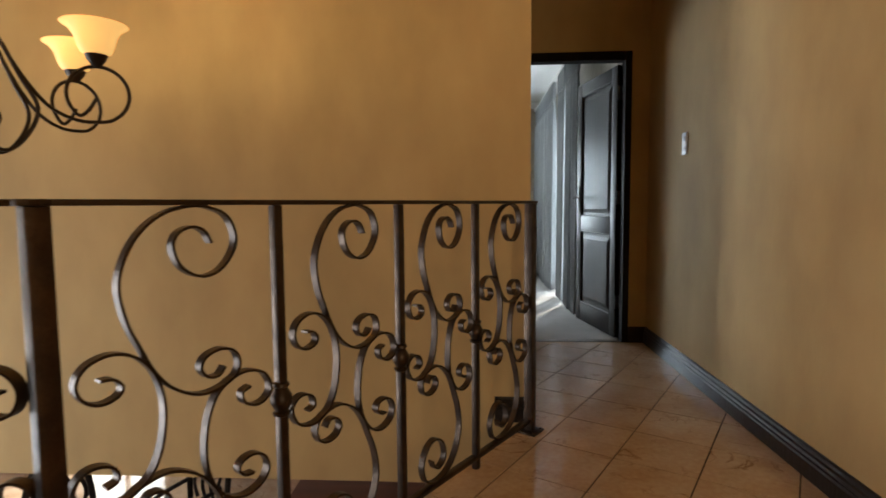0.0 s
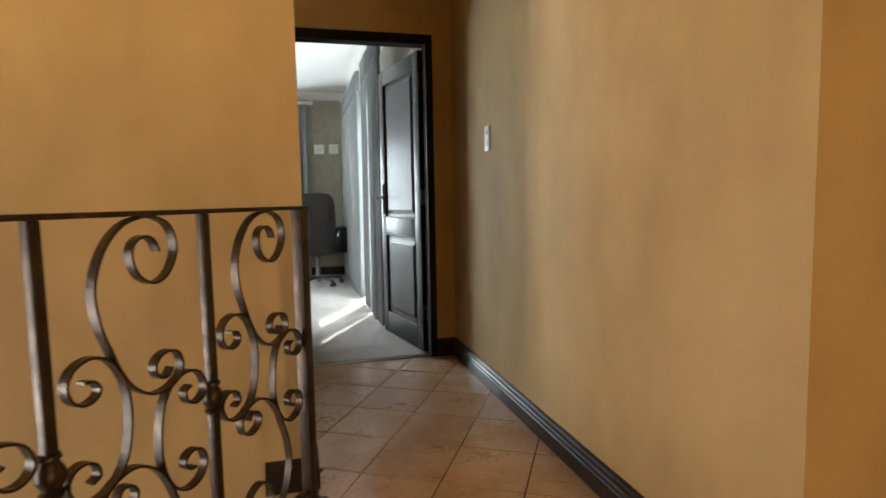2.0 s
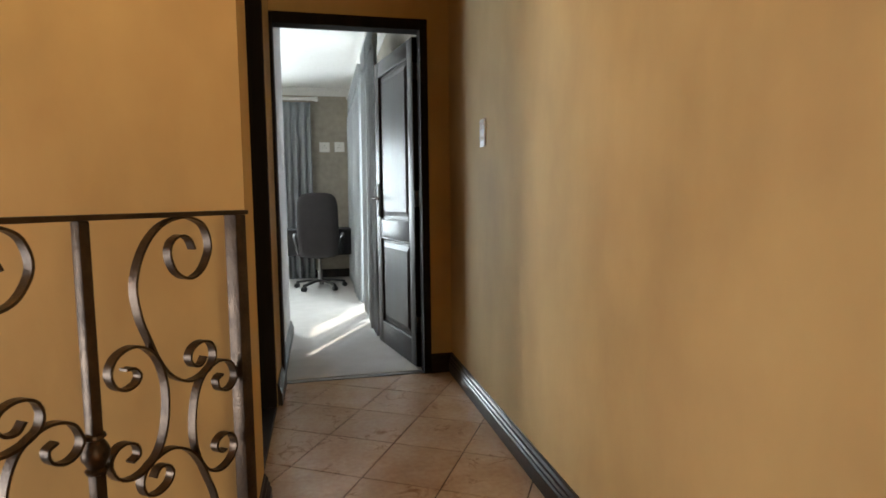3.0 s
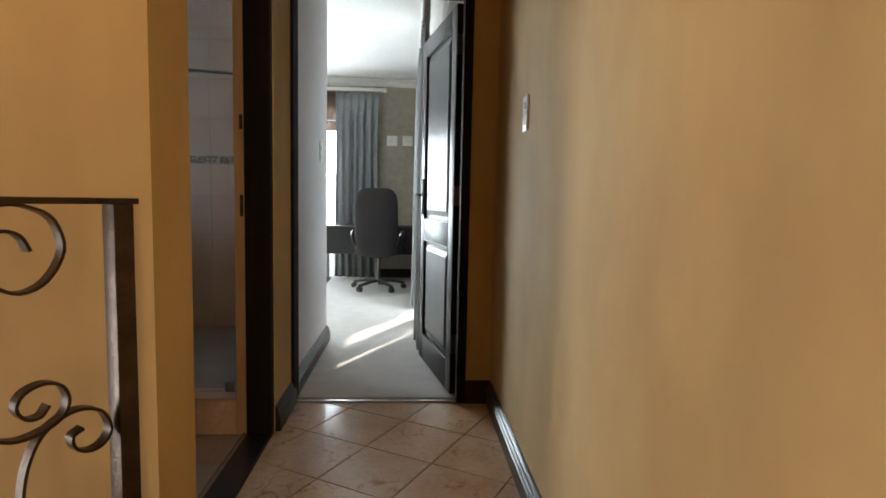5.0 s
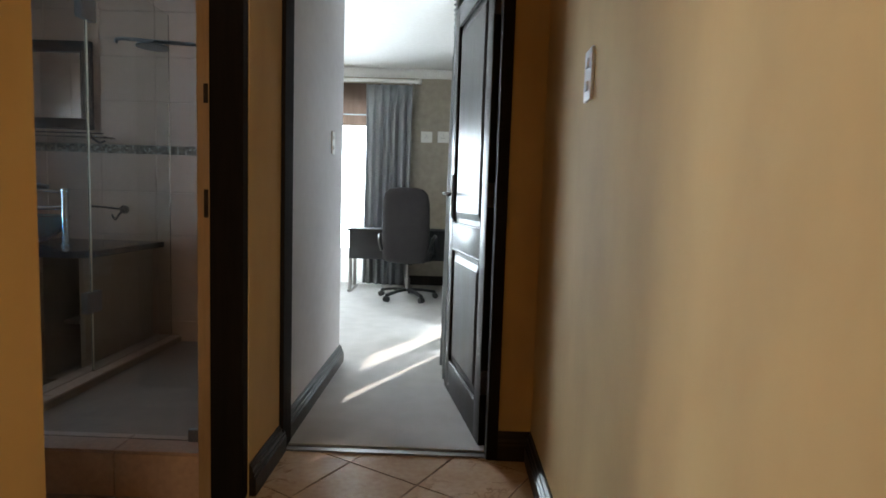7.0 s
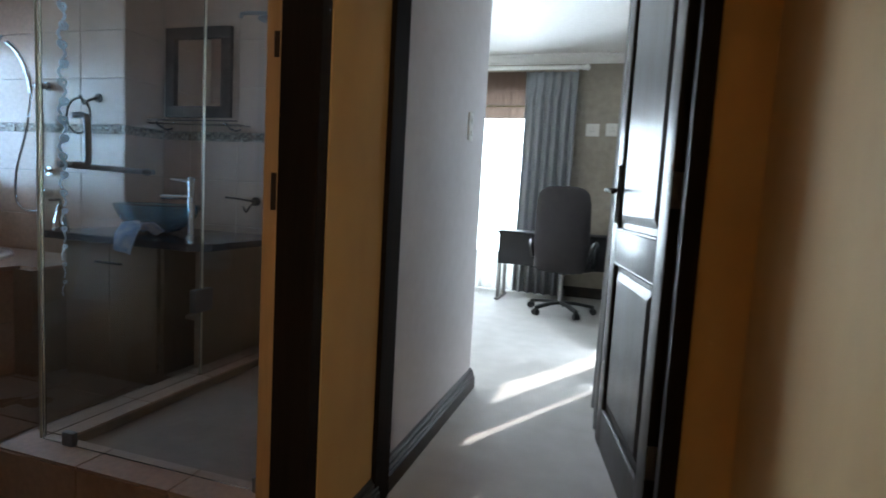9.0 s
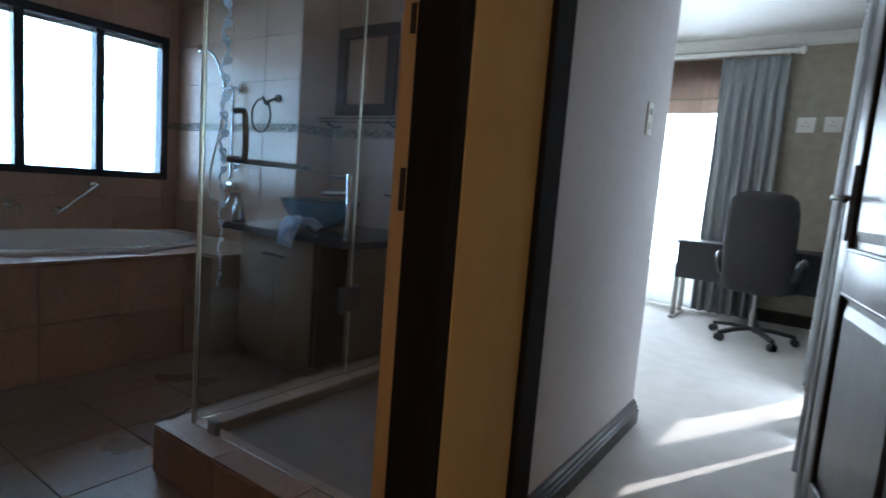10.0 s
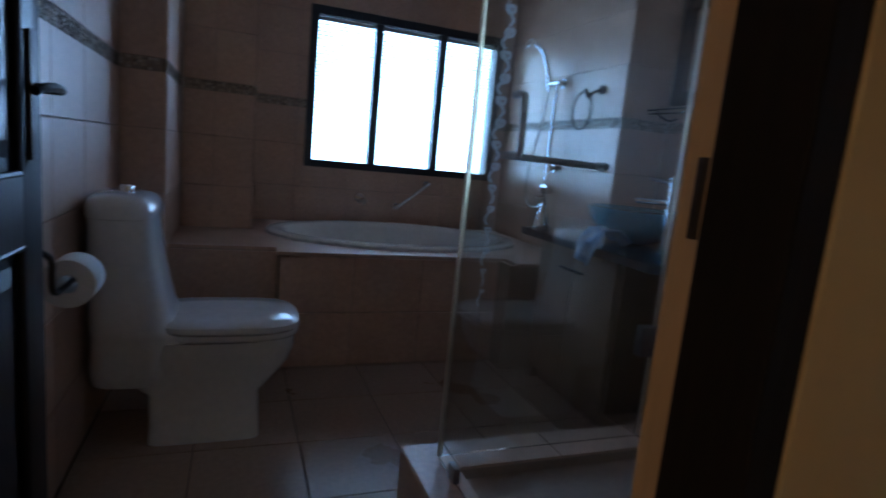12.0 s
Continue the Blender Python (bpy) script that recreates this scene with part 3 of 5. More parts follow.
panel_door("door_2", (0.105, 2.835, 0.014), 179.0, "dark varnished two-panel bathroom door standing open", width=0.80)


# ---- tiles of walls and floors ----
_tile_cache = {}


def tile_mesh(w, h, d, material):
    """A tile lying in local x, z with its face towards -y, edges eased."""
    key = (round(w, 3), round(h, 3), round(d, 4), material.name)
    if key not in _tile_cache:
        bm = bmesh.new()
        e = min(0.0018, w / 4, h / 4)
        back = [bm.verts.new(p) for p in ((0, 0, 0), (w, 0, 0), (w, 0, h), (0, 0, h))]
        mid = [bm.verts.new(p) for p in ((0, -d + e, 0), (w, -d + e, 0), (w, -d + e, h), (0, -d + e, h))]
        top = [bm.verts.new(p) for p in ((e, -d, e), (w - e, -d, e), (w - e, -d, h - e), (e, -d, h - e))]
        bm.faces.new(top)
        for a, b in ((back, mid), (mid, top)):
            for j in range(4):
                bm.faces.new((a[j], a[(j + 1) % 4], b[(j + 1) % 4], b[j]))
        _tile_cache[key] = finish("tile", bm, material)
    return _tile_cache[key]


def cut(rect, holes):
    """A rectangle (u0, v0, u1, v1) less the holes."""
    out = [rect]
    for a0, b0, a1, b1 in holes:
        nxt = []
        for u0, v0, u1, v1 in out:
            if a0 >= u1 or a1 <= u0 or b0 >= v1 or b1 <= v0:
                nxt.append((u0, v0, u1, v1))
                continue
            if u0 < a0:
                nxt.append((u0, v0, a0, v1))
            if a1 < u1:
                nxt.append((a1, v0, u1, v1))
            m0, m1 = max(u0, a0), min(u1, a1)
            if v0 < b0:
                nxt.append((m0, v0, m1, b0))
            if b1 < v1:
                nxt.append((m0, b1, m1, v1))
        out = nxt
    return [r for r in out if r[2] - r[0] > 0.012 and r[3] - r[1] > 0.012]


def tile_wall(name, origin, turn, length, top, material, label, tw=0.33, first=0.0, rows=None, holes=(), band=True, bottom=0.0, grout=None):
    """Tiles on a wall whose face runs along local x from origin and looks to local -y, with a mosaic band."""
    wall = thing(name, label, "tiled wall", origin, turn)
    wall["kind"] = "structure"
    bm = bmesh.new()
    for r in cut((0, bottom, length, top), holes):
        box(bm, (r[0], -0.002, r[1]), (r[2], 0.0, r[3]))
    part("grout_bed", bm, BATH_GROUT, wall, smooth=False)
    levels = rows or [0.0, 0.25, 0.51, 0.77, 1.03, 1.255, 1.305, 1.56, 1.82, 2.08, 2.34, 2.6]
    gap = 0.0025
    for z0, z1 in zip(levels, levels[1:]):
        z0, z1 = max(z0, bottom), min(z1, top)
        if z1 - z0 < 0.01:
            continue
        if band and abs(z0 - 1.255) < 0.01:
            bm = bmesh.new()
            rnd = random.Random(len(name))
            for r in cut((0, z0, length, z1), holes):
                x = r[0]
                while x < r[2] - 0.012:
                    for j in range(4):
                        if rnd.random() < 0.92:
                            box(bm, (x + 0.001, -0.007 - rnd.random() * 0.0012, z0 + 0.001 + j * 0.0125), (x + 0.0118, -0.001, z0 + 0.0113 + j * 0.0125))
                    x += 0.0125 * (1 if rnd.random() < 0.6 else 2) * 1.0
            ob = part("mosaic_band", bm, CHIPS, wall, "band of small brown and beige mosaic chips", smooth=False)
            ob["kind"] = "stuff"
            continue
        u = first - tw
        while u < length:
            a, b = max(u, 0), min(u + tw, length)
            if b - a > 0.015:
                for r in cut((a, z0, b, z1), holes):
                    w, h = r[2] - r[0] - gap, r[3] - r[1] - gap
                    ob = new("tile", tile_mesh(w, h, 0.008, material))
                    ob.parent = wall
                    ob.location = (r[0] + gap / 2, 0, r[1] + gap / 2)
            u += tw
    return wall


HERE[0] = BATH
tile_wall("tiles_south", (0.10, 2.81, 0), 180, 2.06, 2.55, BATH_TILE, "glossy beige tiles behind the toilet", first=0.2)
tile_wall("tiles_nib_front", (-1.96, 2.818, 0), 90, 0.165, 2.55, BATH_TILE, "beige tiles on the nib by the toilet", tw=0.33, first=0.33, bottom=0.0)
tile_wall("tiles_nib_side", (-1.955, 2.98, 0), 180, 0.63, 2.55, BATH_TILE, "beige tiles on the side of the nib", first=0.1)
tile_wall("tiles_recess", (-2.60, 2.99, 0), 90, 0.35, 2.55, BATH_TILE, "beige tiles on the recessed nib", first=0.15)
tile_wall("tiles_recess_side", (-2.595, 3.34, 0), 180, 0.43, 2.55, BATH_TILE, "beige tiles on the side of the recessed nib", first=0.1)
tile_wall("tiles_west", (-3.03, 3.348, 0), 90, 1.68, 2.55, BATH_TILE, "beige tiles round the bathroom window", first=0.25, holes=[(0.302, 0.90, 1.602, 1.87)])
tile_wall("tiles_north_west", (-3.022, 5.03, 0), 0, 1.277, 2.55, BATH_TILE, "beige tiles behind the hand shower", first=0.3)
tile_wall("tiles_north_return", (-1.745, 5.022, 0), 90, 0.27, 2.55, BATH_TILE, "beige tiles on the wall return beside the mirror", first=0.27)
tile_wall("tiles_north", (-1.737, 5.30, 0), 0, 1.859, 2.55, BATH_TILE, "beige tiles behind mirror and shower", first=0.2)
tile_wall("tiles_shower_east", (0.13, 5.292, 0), -90, 1.55, 2.55, BATH_TILE, "beige tiles inside the shower", first=0.28)

HERE[0] = Vector((0, 0, 0))
# bathroom floor tiles, joints on a straight grid
S = 0.338
for i in range(-7, 6):
    for j in range(-3, 6):
        x0, y0 = max(-1.245 + i * S, -3.02), max(3.457 + j * S, 2.785)
        x1, y1 = min(-1.245 + (i + 1) * S, 0.15), min(3.457 + (j + 1) * S, 5.25)
        if x1 - x0 < 0.03 or y1 - y0 < 0.03 or x1 < -2.3:
            continue
        ob = new("tile", tile_mesh(x1 - x0 - 0.004, y1 - y0 - 0.004, 0.008, BATH_FLOOR))
        ob.parent = floor_bath
        ob.matrix_local = Matrix(((1, 0, 0, x0 + 0.002), (0, 0, 1, y0 + 0.002), (0, -1, 0, -0.008), (0, 0, 0, 1)))


# landing floor tiles, laid skew to the walls
def clip(poly, nx, ny, c):
    """The part of a convex polygon with nx * x + ny * y <= c."""
    out = []
    for i, p in enumerate(poly):
        q = poly[(i + 1) % len(poly)]
        a, b = nx * p[0] + ny * p[1] - c, nx * q[0] + ny * q[1] - c
        if a <= 0:
            out.append(p)
        if a * b < 0:
            t = a / (a - b)
            out.append((p[0] + (q[0] - p[0]) * t, p[1] + (q[1] - p[1]) * t))
    return out


TA, TS, TP, TQ = radians(-30.21), 0.3146, 0.0133, -0.0281
tu, tv = (math.cos(TA), math.sin(TA)), (-math.sin(TA), math.cos(TA))
g = 0.0023
for i in range(-16, 18):
    for j in range(-18, 16):
        corners = []
        for a, b in ((i * TS + g, j * TS + g), ((i + 1) * TS - g, j * TS + g), ((i + 1) * TS - g, (j + 1) * TS - g), (i * TS + g, (j + 1) * TS - g)):
            a, b = a + TP, b + TQ
            corners.append((tu[0] * a + tv[0] * b, tu[1] * a + tv[1] * b))
        cx, cy = sum(p[0] for p in corners) / 4, sum(p[1] for p in corners) / 4
        poly = clip(corners, 0, 1, 4.097)
        poly = clip(poly, 1, 0, 1.248 if cy > 1.35 else 2.95)
        poly = clip(poly, 0, -1, 3.19)
        if cy > 2.62:
            poly = clip(poly, -1, 0, -0.237)
        else:
            e = edge0
            poly = clip(poly, RAIL_N.x, RAIL_N.y, RAIL_N.x * e.x + RAIL_N.y * e.y - 0.004)
            poly = clip(poly, -1, 0, 2.74)
            if cx < edge0.x:
                poly = clip(poly, 0, 1, edge0.y - 0.004)
        if len(poly) < 3:
            continue
        area = 0.5 * abs(sum(p[0] * q[1] - q[0] * p[1] for p, q in zip(poly, poly[1:] + poly[:1])))
        if area < 0.0006:
            continue
        bm = bmesh.new()
        cx, cy = sum(p[0] for p in poly) / len(poly), sum(p[1] for p in poly) / len(poly)
        low = [bm.verts.new((p[0] - cx, p[1] - cy, -0.0045)) for p in poly]
        top = [bm.verts.new(((p[0] - cx) * 0.994, (p[1] - cy) * 0.994, 0)) for p in poly]
        bm.faces.new(top)
        for k in range(len(poly)):
            bm.faces.new((low[k], low[(k + 1) % len(poly)], top[(k + 1) % len(poly)], top[k]))
        ob = new("tile", finish("tile", bm, MARBLE))
        ob.parent = floor_landing
        ob.location = (cx, cy, 0)


# ---- the banister ----
FLAT = [(-0.003, -0.0115), (0.003, -0.0115), (0.003, 0.0115), (-0.003, 0.0115)]


def scroll_curves(w):
    """The four scrolls of one panel as (across, height) curves; the lower two repeat the upper two turned half round."""
    k = w / 0.46
    upper = spline([(0.297, 0.939), (0.283, 0.965), (0.257, 0.975), (0.228, 0.962), (0.218, 0.932), (0.235, 0.890), (0.277, 0.868), (0.322, 0.885),
                    (0.352, 0.938), (0.337, 0.992), (0.300, 1.014), (0.255, 1.018), (0.195, 1.000), (0.145, 0.950), (0.117, 0.875), (0.126, 0.800),
                    (0.147, 0.745), (0.172, 0.688), (0.205, 0.645), (0.254, 0.616), (0.300, 0.616), (0.338, 0.633), (0.351, 0.662), (0.339, 0.692),
                    (0.308, 0.703), (0.276, 0.693), (0.264, 0.670), (0.278, 0.648), (0.302, 0.645), (0.317, 0.662)], 4)
    side = spline([(0.078, 0.694), (0.100, 0.692), (0.115, 0.674), (0.105, 0.656), (0.076, 0.650), (0.050, 0.665), (0.040, 0.697), (0.058, 0.727),
                   (0.097, 0.740), (0.137, 0.727), (0.168, 0.692), (0.185, 0.642), (0.188, 0.588), (0.178, 0.525), (0.155, 0.478), (0.120, 0.454),
                   (0.083, 0.448), (0.045, 0.463), (0.027, 0.500), (0.040, 0.526), (0.067, 0.534), (0.094, 0.521), (0.100, 0.496), (0.080, 0.486)], 4)
    out = []
    for c in (upper, side):
        out += [[(p[0] * k, p[1]) for p in c], [((0.455 - p[0]) * k, 1.085 - p[1]) for p in c]]
    return out


def banister(name, start, direction, marks, label, thick_ends):
    """Posts at the marks along a straight line, scrolls between them, a flat top rail and a foot rail."""
    d = Vector(direction)
    nrm = Vector((-d.y, d.x, 0))
    o = Vector(start)
    rail = thing(name, label, "banister")
    m = Matrix.Translation(o) @ Matrix((d, nrm, Vector((0, 0, 1)))).transposed().to_4x4()
    rail.matrix_world = m
    s0, s1 = marks[0], marks[-1]
    bm = bmesh.new()
    box(bm, (s0 - 0.03, -0.022, 1.020), (s1 + 0.03, 0.022, 1.032), bevel=0.002)
    part("top_rail", bm, IRON, rail)
    bm = bmesh.new()
    box(bm, (s0, -0.013, 0.045), (s1, 0.013, 0.062), bevel=0.003)
    part("foot_rail", bm, IRON, rail)
    for i, s in enumerate(marks):
        if s == 0.0:
            continue
        bm = bmesh.new()
        if s in thick_ends:
            box(bm, (s - 0.020, -0.020, 0.006), (s + 0.020, 0.020, 1.02), bevel=0.003)
            post = part("post", bm, IRON, rail)
            bm = bmesh.new()
            box(bm, (s - 0.048, -0.048, 0.0005), (s + 0.048, 0.048, 0.009), bevel=0.002)
            for a in (-0.036, 0.036):
                for b in (-0.036, 0.036):
                    rod(bm, (s + a, b, 0.009), (s + a, b, 0.015), 0.006, seg=6)
            part("base_plate", bm, IRON, post)
            continue
        box(bm, (s - 0.0125, -0.0125, 0.006), (s + 0.0125, 0.0125, 1.02), bevel=0.005)
        post = part("baluster", bm, IRON, rail)
        bm = bmesh.new()
        lathe(bm, [(0.012, 0.496), (0.02, 0.500), (0.022, 0.507), (0.016, 0.512), (0.02, 0.520), (0.0265, 0.532), (0.0275, 0.541), (0.0265, 0.550), (0.02, 0.562), (0.016, 0.570), (0.022, 0.575), (0.02, 0.582), (0.012, 0.586)], 14, Matrix.Translation((s, 0, 0)))
        part("collar", bm, IRON, post, "turned iron collar")
    for a, b in zip(marks, marks[1:]):
        for c in scroll_curves(b - a):
            bm = bmesh.new()
            sweep(bm, [(a + u, 0, z) for u, z in c], FLAT, up=(0, 1, 0))
            part("scroll", bm, IRON, rail)
    return rail


banister("banister", RAIL_A, RAIL_D, [-0.568, -0.074, 0.382, 0.817, 1.262], "bronzed wrought-iron scroll banister along the stairwell edge", (-0.568, 1.262))
corner = RAIL_A + RAIL_D * -0.568
banister("banister", corner, (-1, 0, 0), [0.0, 0.48, 0.95, 1.42, 1.88], "bronzed wrought-iron scroll banister beyond the corner post", (1.88,))


# ---- chandelier ----
def chandelier(c, n_arms, start):
    ch = thing("chandelier", "black wrought-iron chandelier with lit amber glass shades over the stairwell", "chandelier", c)
    bm = bmesh.new()
    lathe(bm, [(0.004, -0.32), (0.02, -0.30), (0.03, -0.27), (0.015, -0.24), (0.018, 0.1), (0.03, 0.14), (0.018, 0.2), (0.02, 0.5), (0.035, 0.54), (0.012, 0.6), (0.008, 1.3)], 16)
    part("column", bm, BLACK_IRON, ch)
    bm = bmesh.new()
    lathe(bm, [(0.06, 1.965), (0.06, 1.95), (0.045, 1.91), (0.008, 1.89)], 20)
    rod(bm, (0, 0, 1.25), (0, 0, 1.95), 0.006)
    part("ceiling_rose", bm, BLACK_IRON, ch)

    def arm(az, reach, base, size):
        turn = Matrix.Rotation(az, 4, "Z")
        path = [(0.02, 0, base + 0.24), (reach * 0.22, 0, base + 0.13), (reach * 0.42, 0, base - 0.02), (reach * 0.62, 0, base - 0.125), (reach * 0.83, 0, base - 0.168)]
        rad = 0.082 * size
        ring = [(reach + rad * math.cos(radians(a)), 0, base - 0.09 + rad * math.sin(radians(a))) for a in range(-80, 250, 24)]
        inner = [(reach - rad * 0.30, 0, base - 0.135), (reach - rad * 0.05, 0, base - 0.10)]
        bm = bmesh.new()
        sweep(bm, spline(path + ring + inner, 5), circle(0.0055, 7))
        ob = part("arm", bm, BLACK_IRON, ch)
        ob.matrix_local = turn
        bm = bmesh.new()
        low = [(reach * 0.13, 0, base - 0.20), (reach * 0.3, 0, base - 0.262), (reach * 0.46, 0, base - 0.225), (reach * 0.56, 0, base - 0.14), (reach * 0.45, 0, base - 0.05), (reach * 0.34, 0, base + 0.04)]
        sweep(bm, spline(low, 6), circle(0.006, 7))
        cx, r0 = reach * 0.2, 0.062
        curl = [(cx + r0 * (1 - i / 30) * math.cos(-1.9 - i * 0.3), 0, base - 0.175 + r0 * (1 - i / 30) * math.sin(-1.9 - i * 0.3)) for i in range(24)]
        sweep(bm, curl, circle(0.006, 6))
        ob2 = part("brace", bm, BLACK_IRON, ch)
        ob2.matrix_local = turn
        tip = Vector((reach, 0, base - 0.008))
        bm = bmesh.new()
        lathe(bm, [(0.003, -0.005), (0.012, 0.0), (0.026, 0.02), (0.032, 0.034), (0.028, 0.036)], 16, Matrix.Translation(tip))
        cup = part("cup", bm, BLACK_IRON, ob)
        bm = bmesh.new()
        prof = [(0.026, 0.030), (0.042, 0.042), (0.051, 0.064), (0.057, 0.088), (0.071, 0.110), (0.090, 0.122)]
        lathe(bm, prof + [(r - 0.003, z + 0.001) for r, z in prof[::-1]], 28, Matrix.Translation(tip))
        part("shade", bm, SHADE, ob, "lit amber glass bell shade")
        bm = bmesh.new()
        ball(bm, tip + Vector((0, 0, 0.075)), 0.021, (1, 1, 1.3))
        part("bulb", bm, BULB, ob)
        lampo = lamp("chandelier_bulb", "POINT", Matrix.Translation(Vector(c) + turn @ (tip + Vector((0, 0, 0.135)))), 5.6, (1.0, 0.79, 0.43), radius=0.03)
        return ob

    # the arms stand in pairs
    for k in range(n_arms):
        arm(start + radians(120 * (k // 2) + 45 * (k % 2)), 0.35, 0.0, 1.0)


chandelier((-1.43, 1.482, 1.447), 6, radians(25.7))


# ---- corridor fittings ----
def wall_plate(name, at, turn, w, h, label, kind):
    """A switch or socket plate: local x along the wall, face to local -y."""
    s = thing(name, label, "switch" if kind == "switch" else "socket", at, turn)
    bm = bmesh.new()
    box(bm, (-w / 2, -0.009, -h / 2), (w / 2, -0.0005, h / 2), bevel=0.003)
    part("plate", bm, WHITE_GLOSS, s)
    if kind == "switch":
        for k in (-1, 1):
            bm = bmesh.new()
            box(bm, (-0.012, -0.014, k * h * 0.22 - 0.012), (0.012, -0.008, k * h * 0.22 + 0.012), bevel=0.002)
            part("rocker", bm, WHITE_GLOSS, s)
    else:
        for a, b in ((0, 0.02), (-0.017, -0.012), (0.017, -0.012)):
            bm = bmesh.new()
            rod(bm, (a, -0.0102, b), (a, -0.0085, b), 0.0045, seg=10)
            part("pin_hole", bm, BLACK_PLASTIC, s, "dark socket pin hole")
        bm = bmesh.new()
        box(bm, (w / 2 - 0.03, -0.013, h / 2 - 0.032), (w / 2 - 0.012, -0.0085, h / 2 - 0.012), bevel=0.0015)
        part("rocker", bm, WHITE_GLOSS, s)
    return s


wall_plate("light_switch", (1.25, 3.395, 1.366), -90, 0.072, 0.13, "white plastic light switch on the ochre corridor wall", "switch")
wall_plate("light_switch", (0.228, 5.04, 1.333), 90, 0.065, 0.125, "white plastic light switch on the pale bedroom wall", "switch")
wall_plate("wall_socket", (0.572, 8.65, 1.785), 0, 0.135, 0.13, "white plastic wall socket above the desk", "socket")
wall_plate("wall_socket", (0.772, 8.65, 1.79), 0, 0.13, 0.13, "white plastic aerial socket above the desk", "socket")


# ---- bedroom ----
def curtain(name, at, turn, width, height, label, folds, depth=0.05, seed=1, gather=0.35, mats=CURTAIN):
    """A pleated curtain hanging along local x; its heading is pinched into pleats."""
    c = thing(name, label, "curtain", at, turn)
    rnd = random.Random(seed)
    bm = bmesh.new()
    nx, nz = folds * 10, 26
    ph = [rnd.uniform(-0.5, 0.5) for _ in range(folds + 2)]
    amp = [rnd.uniform(0.65, 1.2) for _ in range(folds + 2)]
    grid = []
    for j in range(nz + 1):
        v = j / nz
        row = []
        for i in range(nx + 1):
            u = i / nx
            f = u * folds
            k = int(f)
            a = amp[k] * (1 - (f - k)) + amp[k + 1] * (f - k)
            sway = ph[k] * (1 - (f - k)) + ph[k + 1] * (f - k)
            d = depth * a * (0.55 + 0.45 * v) * (math.sin(2 * math.pi * f + sway * (0.4 + v)) + 0.25 * math.sin(4 * math.pi * f + sway * 3))
            if v < 0.09:
                d = depth * 0.45 * (abs(math.sin(math.pi * f)) ** 0.35 * 2 - 1)
            x = u * width + 0.018 * sway * v * math.sin(3 * v + k)
            x += (width * 0.5 - x) * gather * 0.12 * math.sin(math.pi * min(1, v * 1.6)) * 0.5
            row.append(bm.verts.new((x, d, height * (1 - v))))
        grid.append(row)
    for a, b in zip(grid, grid[1:]):
        for i in range(nx):
            bm.faces.new((a[i], a[i + 1], b[i + 1], b[i]))
    me = finish("cloth", bm, mats, True, 180)
    ob = new("cloth", me)
    ob.parent = c
    sol = ob.modifiers.new("thick", "SOLIDIFY")
    sol.thickness = 0.004
    if mats is CURTAIN:
        for k in range(folds):
            bm = bmesh.new()
            ball(bm, ((k + 0.5) / folds * width, -depth * 0.62, height * 0.912), 0.011, (1, 1, 0.8), 8)
            part("pleat_button", bm, CURTAIN, c)
    return c


curtain("curtain", (-0.135, 8.52, 0.02), 0, 0.54, 2.34, "blue-grey satin curtain with pinched pleats beside the bright far door", 6, 0.06, 3)
curtain("curtain", (0.905, 8.40, 0.02), -90, 1.91, 2.38, "blue-grey satin curtain drawn along the terrace door", 17, 0.05, 5)
curtain("curtain", (0.915, 5.64, 0.02), -90, 0.62, 2.38, "blue-grey satin curtain behind the open bedroom door", 7, 0.045, 8)
curtain("curtain", (0.905, 6.16, 0.02), -90, 0.45, 2.38, "narrow blue-grey satin curtain drawn across part of the terrace door", 4, 0.03, 12)
curtain("net_curtain", (-1.85, 8.58, 0.02), 0, 1.9, 0.42, "white net hanging low across the far door", 20, 0.02, 9, mats=NET)


def curtain_pole(name, a, b, label):
    p = thing(name, label, "curtain pole", a)
    a, b = Vector(a), Vector(b)
    d = b - a
    bm = bmesh.new()
    rod(bm, (0, 0, 0), d, 0.022, seg=16)
    part("pole", bm, WHITE_GLOSS, p)
    u = d.normalized()
    for c, s in ((Vector(), -1), (d, 1)):
        bm = bmesh.new()
        q = u.to_track_quat("Z", "Y").to_matrix().to_4x4() if s > 0 else (-u).to_track_quat("Z", "Y").to_matrix().to_4x4()
        lathe(bm, [(0.022, 0), (0.032, 0.004), (0.032, 0.014), (0.02, 0.02), (0.03, 0.035), (0.036, 0.052), (0.03, 0.068), (0.002, 0.078)], 16, Matrix.Translation(c) @ q)
        part("finial", bm, WHITE_GLOSS, p)
    return p


curtain_pole("curtain_pole", (-2.0, 8.53, 2.405), (0.43, 8.53, 2.405), "white painted curtain pole with turned finials")
curtain_pole("curtain_pole", (0.905, 8.42, 2.42), (0.905, 4.99, 2.42), "white painted curtain pole along the terrace door")
for nm, a, b in (("pole_bracket", (0.37, 8.53, 2.405), (0.37, 8.65, 2.405)), ("pole_bracket", (-1.95, 8.53, 2.405), (-1.95, 8.65, 2.405)), ("pole_bracket", (0.905, 8.3, 2.42), (1.08, 8.3, 2.42)), ("pole_bracket", (0.905, 5.15, 2.42), (1.08, 5.15, 2.42))):
    bm = bmesh.new()
    rod(bm, a, b, 0.012)
    ball(bm, a, 0.027, seg=10)
    tagged(part(nm, bm, WHITE_GLOSS), "white curtain pole bracket on the bedroom wall", "bracket")

